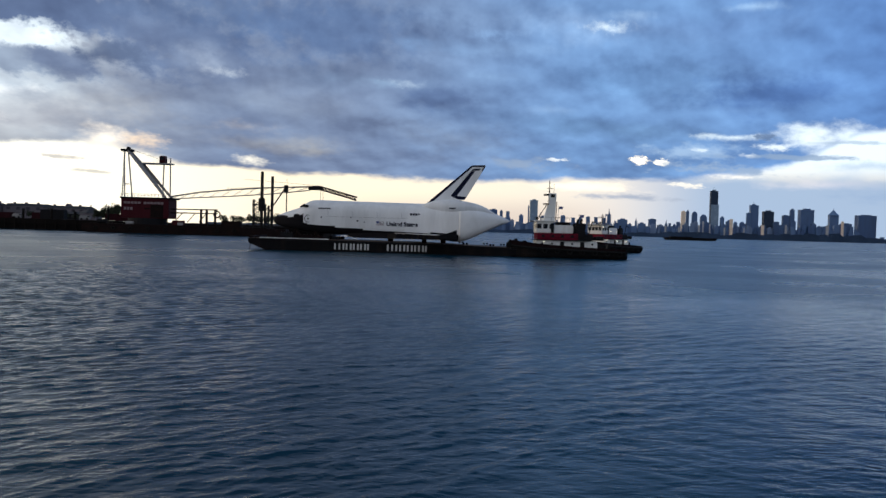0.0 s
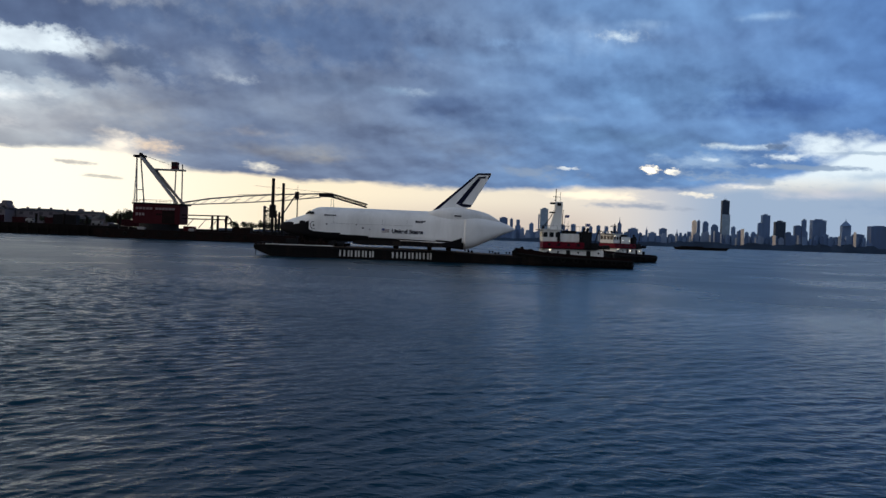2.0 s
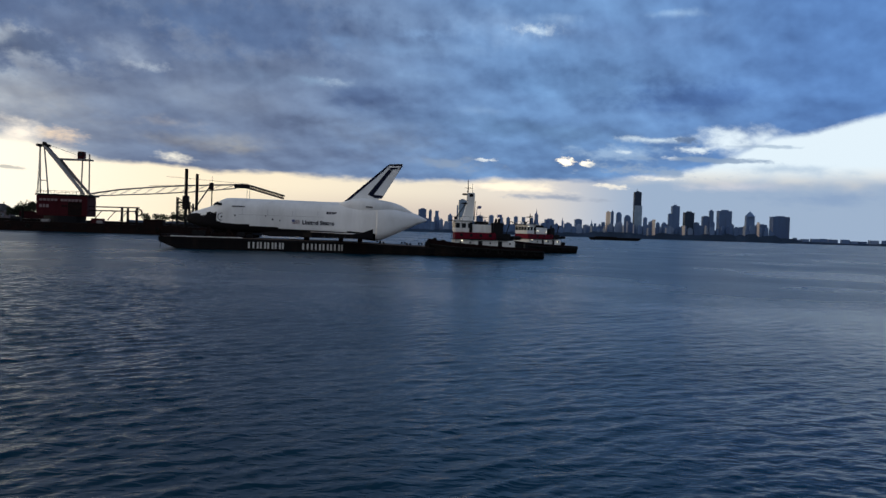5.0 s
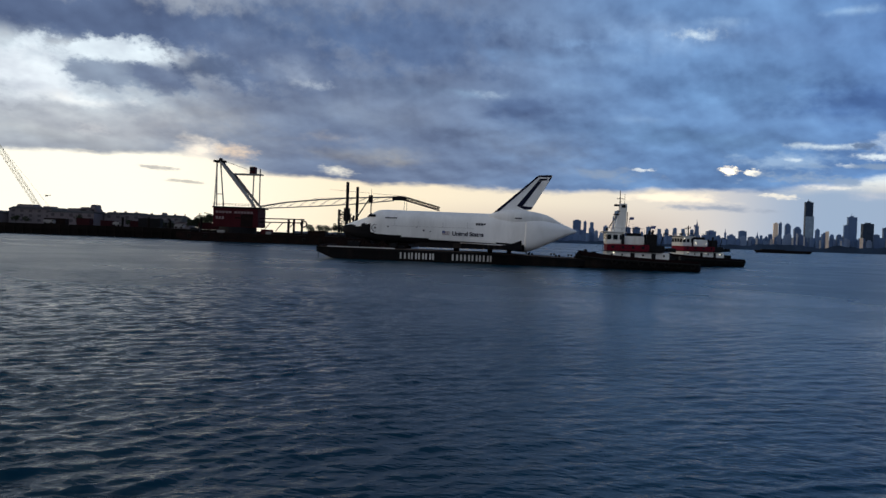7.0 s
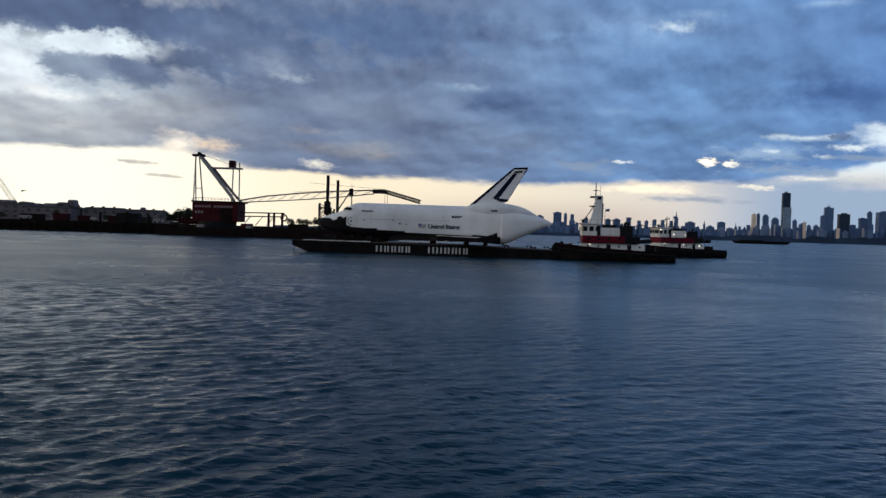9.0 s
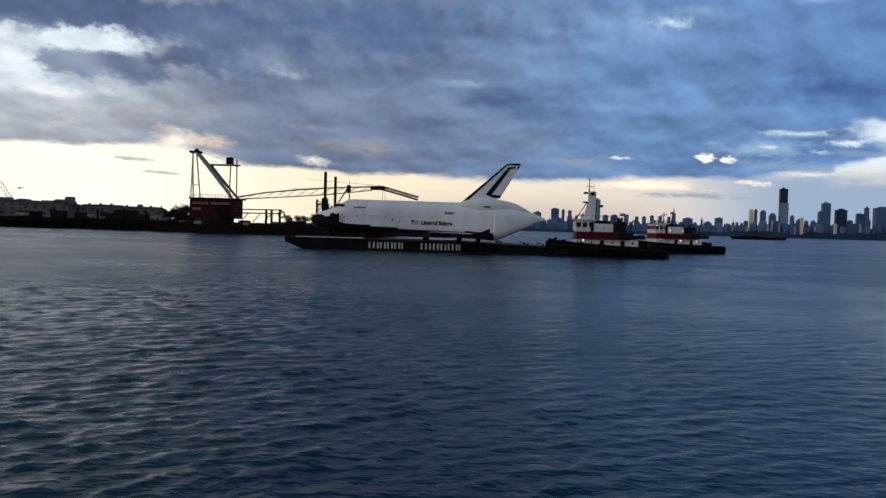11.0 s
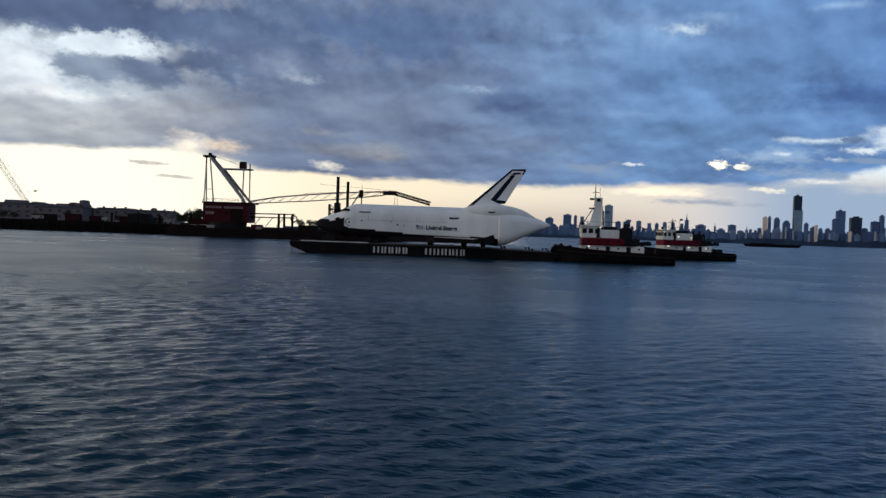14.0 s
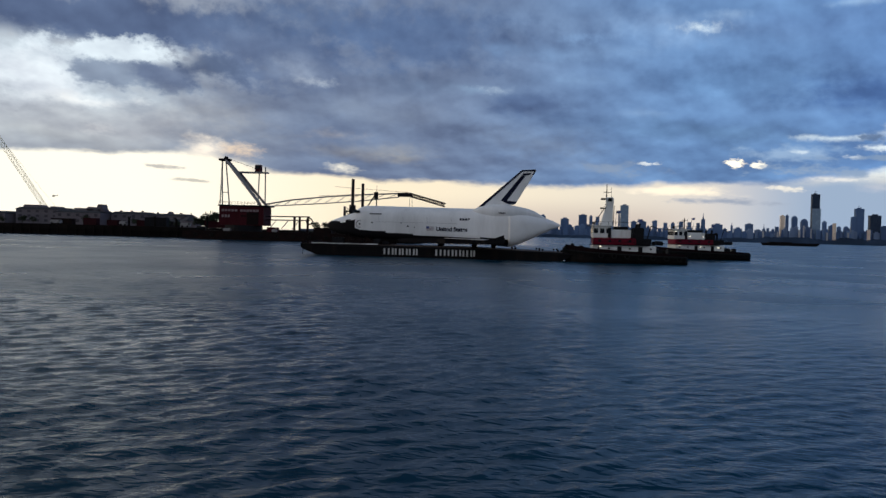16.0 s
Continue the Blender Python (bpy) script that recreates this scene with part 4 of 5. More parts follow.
    for x, y, z in lamps:
        part("deck_lamp", bx(x - 0.10, x + 0.10, y - 0.10, y + 0.02, z - 0.08, z + 0.08, bevel=0.03), M_LAMP, g, "lit deck lamp")
    return g


tug_near = make_tug("tugboat", "black-hulled tug with white house and red upper house", 20.0, (-15.6, -5.2, 1.6, 2.95), (-15.6, -9.3, 4.19, 6.15), (-15.5, -8.5, 3.05, 4.18),
                    (-9.1, 1.7, 6.0), (-13.3, 13.3), [(-14.4, -2.55, 2.78)])
tug_far = make_tug("tugboat", "tug with black hull, white house and lit lamps", 24.0, (-17.0, -6.0, 1.6, 3.1), (-17.2, -10.2, 4.29, 6.35), (-17.0, -8.4, 3.2, 4.28),
                   (-9.6, 1.5, 5.7), (-14.2, 9.0), [(-16.9, -2.0, 5.9), (-13.6, -1.95, 5.0), (-10.6, -1.9, 4.9), (-16.2, -2.6, 3.0), (-11.4, -2.6, 2.75), (-7.4, -2.6, 2.6), (-17.05, -1.0, 5.6)])

barge = make_barge()
cradle = make_cradle()
orbiter = make_orbiter()


# ---- crane barge ----
def lattice(bm, a, b, wide, deep, bays, r):
    """A four-chord lattice girder from a to b."""
    a, b = Vector(a), Vector(b)
    d = (b - a).normalized()
    side = Vector((0, 1, 0))
    up = d.cross(side).normalized()
    up = up if up.z > 0 else -up
    corners = [side * wide / 2 + up * deep / 2, side * -wide / 2 + up * deep / 2, side * -wide / 2 - up * deep / 2, side * wide / 2 - up * deep / 2]
    for c in corners:
        tube(bm, a + c, b + c, r, sides=6)
    for i in range(bays):
        p, q = a.lerp(b, i / bays), a.lerp(b, (i + 1) / bays)
        for j in range(4):
            c, e = corners[j], corners[(j + 1) % 4]
            tube(bm, p + c, q + e, r * 0.55, sides=5)
            tube(bm, p + c, p + e, r * 0.5, sides=5)
    return bm


def make_crane():
    y = 300.0
    c = thing("derrick_crane", "dark red floating derrick crane with lowered lattice boom", "crane")
    part("machinery_house", bx(-105.9, -89.2, y - 5, y + 5, 5.4, 12.3, bevel=0.15), M_CRANERED, c)
    part("house_roof", bx(-106.3, -88.2, y - 5.3, y + 5.3, 12.3, 12.8, bevel=0.06), M_STEEL, c)
    part("turntable", tb((-98.0, y, 3.2), (-98.0, y, 5.4), 6.8, sides=28), M_STEEL, c)
    part("side_door", bx(-95.5, -91.0, y - 5.06, y - 4.95, 5.6, 10.2, bevel=0.05), M_RUST, c)
    # name and number as plain bars
    x = -104.9
    for i in range(5):
        part("name_bar", bx(x, x + 0.95, y - 5.08, y - 4.97, 10.4, 11.2), M_DIMLETTER, c)
        x += 1.24
    x += 0.8
    for i in range(6):
        part("name_bar", bx(x, x + 0.95, y - 5.08, y - 4.97, 10.4, 11.2), M_DIMLETTER, c)
        x += 1.18
    for i in range(3):
        part("number_bar", bx(-104.8 + i * 1.1, -104.0 + i * 1.1, y - 5.08, y - 4.97, 8.2, 9.2), M_DIMLETTER, c)
    for i in range(4):
        part("small_bar", bx(-97.6 + i * 1.0, -96.8 + i * 1.0, y - 5.08, y - 4.97, 8.5, 9.1), M_RUST, c)
    # roof rail
    bm = bmesh.new()
    for i in range(15):
        xx = -106.0 + i * 1.2
        tube(bm, (xx, y - 5, 12.8), (xx, y - 5, 13.9), 0.05, sides=5)
    tube(bm, (-106.0, y - 5, 13.9), (-89.2, y - 5, 13.9), 0.06, sides=5)
    tube(bm, (-106.0, y - 5, 13.4), (-89.2, y - 5, 13.4), 0.05, sides=5)
    part("roof_railing", bm, M_STEEL, c)
    # A-frame: raking legs in pairs, back stays, head
    for sy in (-1, 1):
        part("raking_leg", tb((-105.0, y + sy * 1.2, 29.4), (-90.6, y + sy * 4.0, 12.8), 0.46, sides=10), M_BOOM, c)
        part("brace", tb((-100.3, y + sy * 2.0, 25.0), (-91.4, y + sy * 3.0, 14.2), 0.25, sides=8), M_BOOM, c)
    for xa, xb in ((-106.8, -106.0), (-105.4, -103.4)):
        part("back_stay", tb((xa, y, 29.4), (xb, y - 1.0, 12.8), 0.24, sides=8), M_BOOM, c)
    for xa, xb, z in ((-92.9, -92.6, 25.0), (-90.2, -90.3, 27.2)):
        part("front_post", tb((xa, y, 13.0), (xb, y, z), 0.24, sides=8), M_BOOM, c)
    part("stay_strut", tb((-106.3, y - 0.8, 17.5), (-103.9, y - 0.8, 17.5), 0.14, sides=6), M_BOOM, c)
    part("frame_head", bx(-107.6, -103.6, y - 1.6, y + 1.6, 29.2, 30.0, bevel=0.1), M_STEEL, c)
    part("sheave", tb((-105.3, y - 0.6, 30.3), (-105.3, y + 0.6, 30.3), 0.6, sides=14), M_STEEL, c)
    part("upper_walkway", bx(-100.4, -89.4, y - 1.8, y + 1.8, 24.8, 25.3, bevel=0.05), M_BOOM, c)
    part("operator_cab", bx(-93.9, -91.9, y - 1.4, y + 1.4, 25.31, 27.9, bevel=0.1), M_CRANERED, c)
    part("cab_window", bx(-93.6, -92.2, y - 1.46, y - 1.38, 26.4, 27.5), M_GLASS, c)
    part("cab_ladder", lattice(bmesh.new(), (-105.8, y - 4.2, 12.8), (-106.4, y - 0.8, 29.0), 0.5, 0.3, 14, 0.05), M_BOOM, c)
    part("luffing_rope", tb((-104.6, y, 30.0), (-92.2, y, 26.0), 0.06, sides=5), M_STEEL, c)
    # main boom: bowed lattice, then the jib
    pts = [(-90.0, 13.0, 0.8), (-80.0, 14.3, 1.9), (-68.0, 15.4, 2.4), (-55.0, 16.5, 2.3), (-40.2, 17.8, 1.3)]
    for (xa, za, da), (xb, zb, db) in zip(pts, pts[1:]):
        bm = bmesh.new()
        tube(bm, (xa, y - 0.8, za + da / 2), (xb, y - 0.8, zb + db / 2), 0.2, sides=6)
        tube(bm, (xa, y + 0.8, za + da / 2), (xb, y + 0.8, zb + db / 2), 0.2, sides=6)
        tube(bm, (xa, y - 0.8, za - da / 2), (xb, y - 0.8, zb - db / 2), 0.15, sides=6)
        tube(bm, (xa, y + 0.8, za - da / 2), (xb, y + 0.8, zb - db / 2), 0.15, sides=6)
        n = 3
        for i in range(n):
            k, k2 = i / n, (i + 1) / n
            x1, z1, d1 = xa + (xb - xa) * k, za + (zb - za) * k, da + (db - da) * k
            x2, z2, d2 = xa + (xb - xa) * k2, za + (zb - za) * k2, da + (db - da) * k2
            for sy in (-0.8, 0.8):
                tube(bm, (x1, y + sy, z1 - d1 / 2), (x2, y + sy, z2 + d2 / 2), 0.055, sides=5)
            tube(bm, (x1, y - 0.8, z1 + d1 / 2), (x2, y + 0.8, z2 + d2 / 2), 0.06, sides=5)
        part("boom_section", bm, M_BOOM, c)
    part("boom_head", bx(-40.6, -35.4, y - 1.4, y + 1.4, 17.3, 18.7, bevel=0.15), M_STEEL, c)
    part("jib", lattice(bmesh.new(), (-36.0, y, 18.0), (-23.2, y, 14.6), 1.5, 1.1, 9, 0.24), M_STEEL, c)
    part("boom_pendant", tb((-70.0, y, 17.0), (-36.0, y, 18.9), 0.06, sides=5), M_STEEL, c)
    part("boom_pendant", tb((-64.0, y, 20.5), (-37.0, y, 18.9), 0.05, sides=5), M_STEEL, c)
    part("hoist_rope", tb((-36.2, y, 17.4), (-36.4, y, 9.0), 0.07, sides=5), M_STEEL, c)
    part("hoist_rope", tb((-35.4, y, 17.4), (-35.2, y, 9.0), 0.07, sides=5), M_STEEL, c)
    # boom-side walkway gantry
    bm = bmesh.new()
    for z in (8.9, 7.6):
        tube(bm, (-89.0, y - 3, z), (-72.4, y - 3, z + 0.15), 0.2, sides=6)
    for x in (-87.5, -83.0, -79.0):
        tube(bm, (x, y - 3, 4.4), (x + 2.6, y - 3, 7.6), 0.14, sides=6)
    part("gantry_beam", bm, M_RUST, c)
    for x in (-78.2, -76.2, -73.2):
        part("gantry_leg", bx(x - 0.35, x + 0.35, y - 3.4, y - 2.6, 3.2, 9.2, bevel=0.06), M_RUST, c)
    part("hook_block", ring(bmesh.new(), (-72.6, y - 3, 7.4), "y", 1.1, 0.25, 14, 6), M_RUST, c)
    return c


def make_crane_barge():
    y = 300.0
    b = thing("crane_barge", "dark rusty work barge under a derrick crane", "barge")
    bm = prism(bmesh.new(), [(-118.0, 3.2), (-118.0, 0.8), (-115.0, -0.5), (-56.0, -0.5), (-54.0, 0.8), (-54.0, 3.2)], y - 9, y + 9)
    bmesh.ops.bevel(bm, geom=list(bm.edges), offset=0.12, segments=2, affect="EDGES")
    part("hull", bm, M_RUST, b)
    part("deck_winch", tb((-113.0, y - 7, 4.0), (-110.0, y - 7, 4.0), 0.8, sides=14), M_STEEL, b)
    part("deck_house", bx(-70.0, -63.5, y - 7.5, y - 3, 3.2, 5.2, bevel=0.08), M_RUST, b)
    part("deck_locker", bx(-87.0, -83.0, y - 8, y - 6, 3.2, 4.9, bevel=0.08), M_CRANERED, b)
    part("white_tank", bx(-85.0, -83.0, y - 8.8, y - 8.05, 3.2, 4.2, bevel=0.2), M_BOOM, b)
    part("launch", bx(-103.0, -100.2, y - 8.9, y - 7.4, 3.2, 4.2, bevel=0.25), M_BOOM, b)
    for i in range(10):
        part("tyre_fender", ring(bmesh.new(), (-113 + i * 6.0, y - 9.2, 1.7), "y", 0.55, 0.2, 14, 6), M_RUBBER, b)
    return b


make_crane_barge()
make_crane()


def make_spud_rig():
    y = 292.0
    r = thing("spud_rig", "two tall dark spud piles with a lattice winch tower", "pile rig")
    part("float", bx(-64.0, -48.0, y - 4, y + 4, -0.5, 2.8, bevel=0.15), M_RUST, r)
    part("spud_pile", tb((-57.2, y, 2.8), (-57.2, y, 22.9), 0.55, sides=14), M_STEEL, r)
    part("spud_pile", tb((-53.6, y, 2.8), (-53.6, y, 21.3), 0.5, sides=14), M_STEEL, r)
    part("winch_tower", lattice(bmesh.new(), (-58.6, y, 2.8), (-58.6, y, 13.0), 2.4, 2.8, 6, 0.22), M_STEEL, r)
    part("winch_tower", lattice(bmesh.new(), (-55.4, y, 2.8), (-55.4, y, 11.0), 2.0, 1.3, 5, 0.2), M_STEEL, r)
    part("tower_platform", bx(-60.2, -55.8, y - 1.6, y + 1.6, 11.0, 11.5), M_STEEL, r)
    part("pile_guide", bx(-58.2, -56.2, y - 1.0, y + 1.0, 9.0, 13.6, bevel=0.08), M_STEEL, r)
    part("small_derrick", tb((-54.2, y - 1, 9.0), (-48.9, y - 1, 17.5), 0.22, sides=8), M_STEEL, r)
    part("small_derrick", tb((-48.4, y - 1, 7.0), (-48.4, y - 1, 17.6), 0.2, sides=8), M_STEEL, r)
    part("derrick_block", bx(-49.3, -47.9, y - 1.4, y - 0.6, 15.8, 18.4, bevel=0.1), M_STEEL, r)
    part("derrick_stay", tb((-48.4, y - 1, 18.2), (-48.4, y - 1, 20.6), 0.06, sides=5), M_STEEL, r)
    r.matrix_basis = pose(1.4, 0, 0)
    return r


make_spud_rig()


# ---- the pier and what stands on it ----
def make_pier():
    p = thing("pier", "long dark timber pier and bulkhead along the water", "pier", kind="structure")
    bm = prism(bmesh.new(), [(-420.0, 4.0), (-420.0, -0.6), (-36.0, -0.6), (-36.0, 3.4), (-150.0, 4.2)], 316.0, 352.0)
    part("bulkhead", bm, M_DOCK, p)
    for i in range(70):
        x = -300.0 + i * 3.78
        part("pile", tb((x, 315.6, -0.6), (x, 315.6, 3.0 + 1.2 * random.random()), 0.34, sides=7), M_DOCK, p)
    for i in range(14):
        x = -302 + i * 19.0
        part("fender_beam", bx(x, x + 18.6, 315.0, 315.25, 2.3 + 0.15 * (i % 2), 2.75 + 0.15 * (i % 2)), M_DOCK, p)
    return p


make_pier()


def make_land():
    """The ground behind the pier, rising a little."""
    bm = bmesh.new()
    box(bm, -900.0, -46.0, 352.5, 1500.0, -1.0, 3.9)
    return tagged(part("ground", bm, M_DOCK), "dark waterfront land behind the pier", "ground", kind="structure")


make_land()


def make_shed(x, y, w, h, d, mat, name="container", label="red steel shipping container on the pier", cat="container"):
    s = thing(name, label, cat, cat + "s on the pier")
    base = 4.15
    b = part("body", bx(x, x + w, y, y + d, base, base + h, bevel=0.06), mat, s)
    n = max(3, int(w / 1.2))
    for i in range(n):
        xx = x + 0.2 + i * (w - 0.4) / (n - 1)
        part("rib", bx(xx - 0.06, xx + 0.06, y - 0.06, y - 0.002, base + 0.1, base + h - 0.1), mat, b)
    return s


for x, y, w, h, mat, lab in (
        (-172.0, 322.0, 5.5, 2.8, M_SHEDRED, "dark red steel shed standing on the pier"), (-163.0, 324.0, 4.5, 2.2, M_SHEDRED, "dark red steel shed standing on the pier"),
        (-150.0, 323.0, 4.5, 2.4, M_SHEDRED, "dark red steel shed standing on the pier"), (-146.5, 322.5, 9.0, 3.6, M_STEEL, "dark steel shed standing on the pier"),
        (-121.5, 322.0, 8.5, 2.6, M_SHEDRED, "dark red steel shed standing on the pier"), (-188.0, 326.0, 9.0, 2.4, M_RUST, "rusty steel shed standing on the pier")):
    make_shed(x, y, w, h, 3.2, mat, "shed", lab, "shed")
for x, w in ((-185.5, 4.4), (-156.5, 3.4), (-131.0, 3.8)):
    v = thing("parked_van", "pale parked van on the pier", "van", "vans on the pier")
    b = part("body", bx(x, x + w, 321.0, 323.0, 4.5, 5.9, bevel=0.25), M_BOOM, v)
    part("windscreen", bx(x + w - 0.7, x + w - 0.1, 320.96, 323.04, 5.2, 5.7, bevel=0.05), M_GLASS, v)
    for q in (0.8, w - 0.9):
        part("wheel", tb((x + q, 320.95, 4.55), (x + q, 321.25, 4.55), 0.4, sides=14), M_RUBBER, v)
for x, h in ((-140.8, 6.2), (-119.4, 7.0), (-151.5, 5.6), (-132.0, 4.6)):
    b = thing("pier_post", "dark mooring post on the pier", "post", "mooring posts")
    part("shaft", tb((x, 319.5, 4.1), (x, 319.5, 4.1 + h * 0.6), 0.45, sides=10), M_DOCK, b)
    part("cap", tb((x, 319.5, 4.1 + h * 0.6), (x, 319.5, 4.5 + h * 0.6), 0.6, sides=10), M_STEEL, b)


# ---- waterfront buildings beyond the pier ----
def make_block(x0, x1, y, d, h, floors, mat=M_BRICK, extra=None):
    b = thing("waterfront_building", "long low brick waterfront building in shade, haze in its colour", "building", "waterfront buildings")
    w = part("wall", bx(x0, x1, y, y + d, 3.9, h), mat, b)
    bm = bx(x0 - 0.5, x1 + 0.5, y - 0.5, y + d + 0.5, h, h + 1.9)
    for v in bm.verts:
        if v.co.z > h + 1:
            v.co.x += 3.2 if v.co.x < (x0 + x1) / 2 else -3.2
            v.co.y += 3.0 if v.co.y < y + d / 2 else -3.0
    part("roof", bm, M_ROOF, b)
    for i in range(3):
        xc = x0 + (0.2 + 0.3 * i) * (x1 - x0)
        part("chimney", bx(xc - 0.8, xc + 0.8, y + 5.0, y + 6.6, h + 1.0, h + 3.0), mat, b)
    n = max(2, int((x1 - x0) / 7.0))
    fh = (h - 4.6) / floors
    for f in range(floors):
        for i in range(n):
            xx = x0 + (i + 0.5) * (x1 - x0) / n
            part("window", bx(xx - 1.5, xx + 1.5, y - 0.12, y + 0.1, 4.6 + f * fh + fh * 0.3, 4.6 + f * fh + fh * 0.8), M_WINDOWDARK, w)
    if extra:
        for xa, xb, z in extra:
            part("roof_house", bx(xa, xb, y + 4, y + d * 0.6, h + 0.8, z, bevel=0.8), mat, b)
    return b


make_block(-436.0, -396.0, 700.0, 30.0, 16.8, 3, extra=[(-432.0, -416.0, 20.8), (-408.0, -400.0, 19.6)])
make_block(-394.0, -353.0, 690.0, 26.0, 14.6, 2, extra=[(-380.0, -352.5, 18.6), (-358.5, -354.0, 22.2), (-368.0, -361.0, 19.8)])
make_block(-351.0, -318.0, 705.0, 22.0, 14.6, 2)
make_block(-316.5, -281.0, 702.0, 22.0, 13.6, 2, extra=[(-300.0, -297.5, 17.5)])
make_block(-500.0, -440.0, 690.0, 24.0, 12.6, 2)
make_block(-290.0, -262.0, 640.0, 20.0, 8.4, 1, mat=M_STEEL)


def make_gable_house():
    h = thing("gabled_house", "dark house with a pointed roof by the water", "house")
    part("wall", bx(-245.0, -233.0, 600.0, 612.0, 3.9, 9.0), M_BRICK, h)
    part("roof", tb((-239.0, 606.0, 9.0), (-239.0, 606.0, 13.4), 8.8, 0.6, 4), M_ROOF, h)
    part("finial", tb((-239.0, 606.0, 13.3), (-239.0, 606.0, 15.0), 0.35, sides=6), M_ROOF, h)
    part("chimney", bx(-236.0, -234.6, 603.0, 604.4, 9.5, 12.4), M_BRICK, h)
    return h


make_gable_house()


def make_tree(x, y, h, seed):
    rng = random.Random(seed)
    t = thing("tree", "dark broadleaf tree against the evening sky", "tree", "waterfront trees")
    bm = bmesh.new()
    tube(bm, (0, 0, 0), (0.2, 0, h * 0.45), h * 0.035, h * 0.02, 8)
    for i in range(6):
        a = i * 1.05 + rng.random()
        tube(bm, (0.1, 0, h * (0.25 + 0.04 * i)), (math.cos(a) * h * 0.28, math.sin(a) * h * 0.28, h * (0.5 + 0.06 * i)), h * 0.014, h * 0.006, 6)
    part("trunk", bm, M_BARK, t)
    bm = bmesh.new()
    for c in range(16):
        a, q = rng.random() * 6.28, rng.random() ** 0.5
        cx, cy, cz = math.cos(a) * q * h * 0.36, math.sin(a) * q * h * 0.36, h * (0.36 + 0.52 * rng.random() * (1.1 - 0.5 * q))
        r = h * (0.13 + 0.09 * rng.random())
        for i in range(80):
            v = Vector((rng.gauss(0, 1), rng.gauss(0, 1), rng.gauss(0, 0.8))).normalized() * r * (0.45 + 0.6 * rng.random()) + Vector((cx, cy, cz))
            s = h * (0.022 + 0.03 * rng.random())
            vs = [bm.verts.new(v + Vector((rng.uniform(-s, s), rng.uniform(-s, s), rng.uniform(-s, s)))) for _ in range(4)]
            bm.faces.new((vs[0], vs[1], vs[2]))
            bm.faces.new((vs[0], vs[2], vs[3]))
    part("crown", bm, M_LEAF, t)
    t.matrix_basis = pose(x, y, 3.9)
    return t


for i, (x, y, h) in enumerate(((-133.0, 364.0, 8.0), (-137.5, 366.0, 7.0), (-129.5, 370.0, 8.5), (-141.5, 366.0, 5.6), (-126.0, 366.0, 8.0), (-135.0, 372.0, 7.6), (-139.5, 372.0, 6.0), (-155.0, 376.0, 3.6),
                               (-66.0, 380.0, 6.0), (-72.0, 384.0, 5.6), (-78.0, 378.0, 5.4), (-60.0, 376.0, 6.2), (-53.0, 380.0, 6.4), (-86.0, 384.0, 4.8),
                               (-436.0, 640.0, 9.0), (-425.0, 645.0, 7.0), (-410.0, 640.0, 6.0), (-398.0, 648.0, 8.0), (-384.0, 640.0, 6.5), (-344.0, 650.0, 9.0), (-330.0, 640.0, 6.0), (-300.0, 645.0, 7.5), (-284.0, 640.0, 8.5), (-262.0, 600.0, 7.0), (-256.0, 604.0, 6.0), (-226.0, 600.0, 6.5), (-92.0, 390.0, 5.0), (-69.0, 378.0, 5.2), (-75.0, 380.0, 5.6), (-57.0, 382.0, 6.0), (-82.0, 382.0, 5.0))):
    make_tree(x, y, h, 40 + i)


def make_far_crane():
    c = thing("crawler_crane", "pale yellow lattice boom crane beyond the pier", "crane")
    part("carrier", bx(-422.0, -404.0, 716.0, 722.0, 3.9, 8.0, bevel=0.3), M_RUST, c)
    part("cab", bx(-410.0, -404.0, 715.0, 718.0, 8.0, 13.0, bevel=0.3), M_YELLOWBOOM, c)
    part("boom", lattice(bmesh.new(), (-412.5, 720.0, 8.0), (-474.0, 720.0, 92.0), 2.6, 3.4, 26, 0.14), M_YELLOWBOOM, c)
    part("hoist_rope", tb((-474.0, 720.0, 92.0), (-404.5, 720.0, 12.9), 0.08, sides=5), M_YELLOWBOOM, c)
    return c


make_far_crane()


# ---- far skyline ----
SKY_Y, S = 3600.0, 0.8
# distance haze is mixed straight into these blue facade colours
TONES = [material("haze_tinted_facade", c, 0.45, vary=0.14, grain=0.06, stain=0.45, stain_size=0.012, streaks=True) for c in
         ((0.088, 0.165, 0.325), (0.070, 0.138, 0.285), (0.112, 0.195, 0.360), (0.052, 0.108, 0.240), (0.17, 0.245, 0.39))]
# evening sun glint, put into the base colour as a warm tint
M_GLINT = material("sunglint_tint", (0.92, 0.72, 0.56), 0.4, metal=0.4, vary=0.1, grain=0.05)
M_PALEGLASS = material("pale_blue_glass", (0.20, 0.29, 0.40), 0.25, vary=0.08, grain=0.05)
# low sun on small facades, painted as a pale base colour
M_PALEFACE = material("sunlit_pale_tint", (0.42, 0.42, 0.44), 0.6, vary=0.15, grain=0.08)
M_DARKGLASS = material("dark_blue_glass", (0.035, 0.055, 0.095), 0.3, vary=0.1, grain=0.05)


def up(h):
    return (h - EYE) * S + EYE


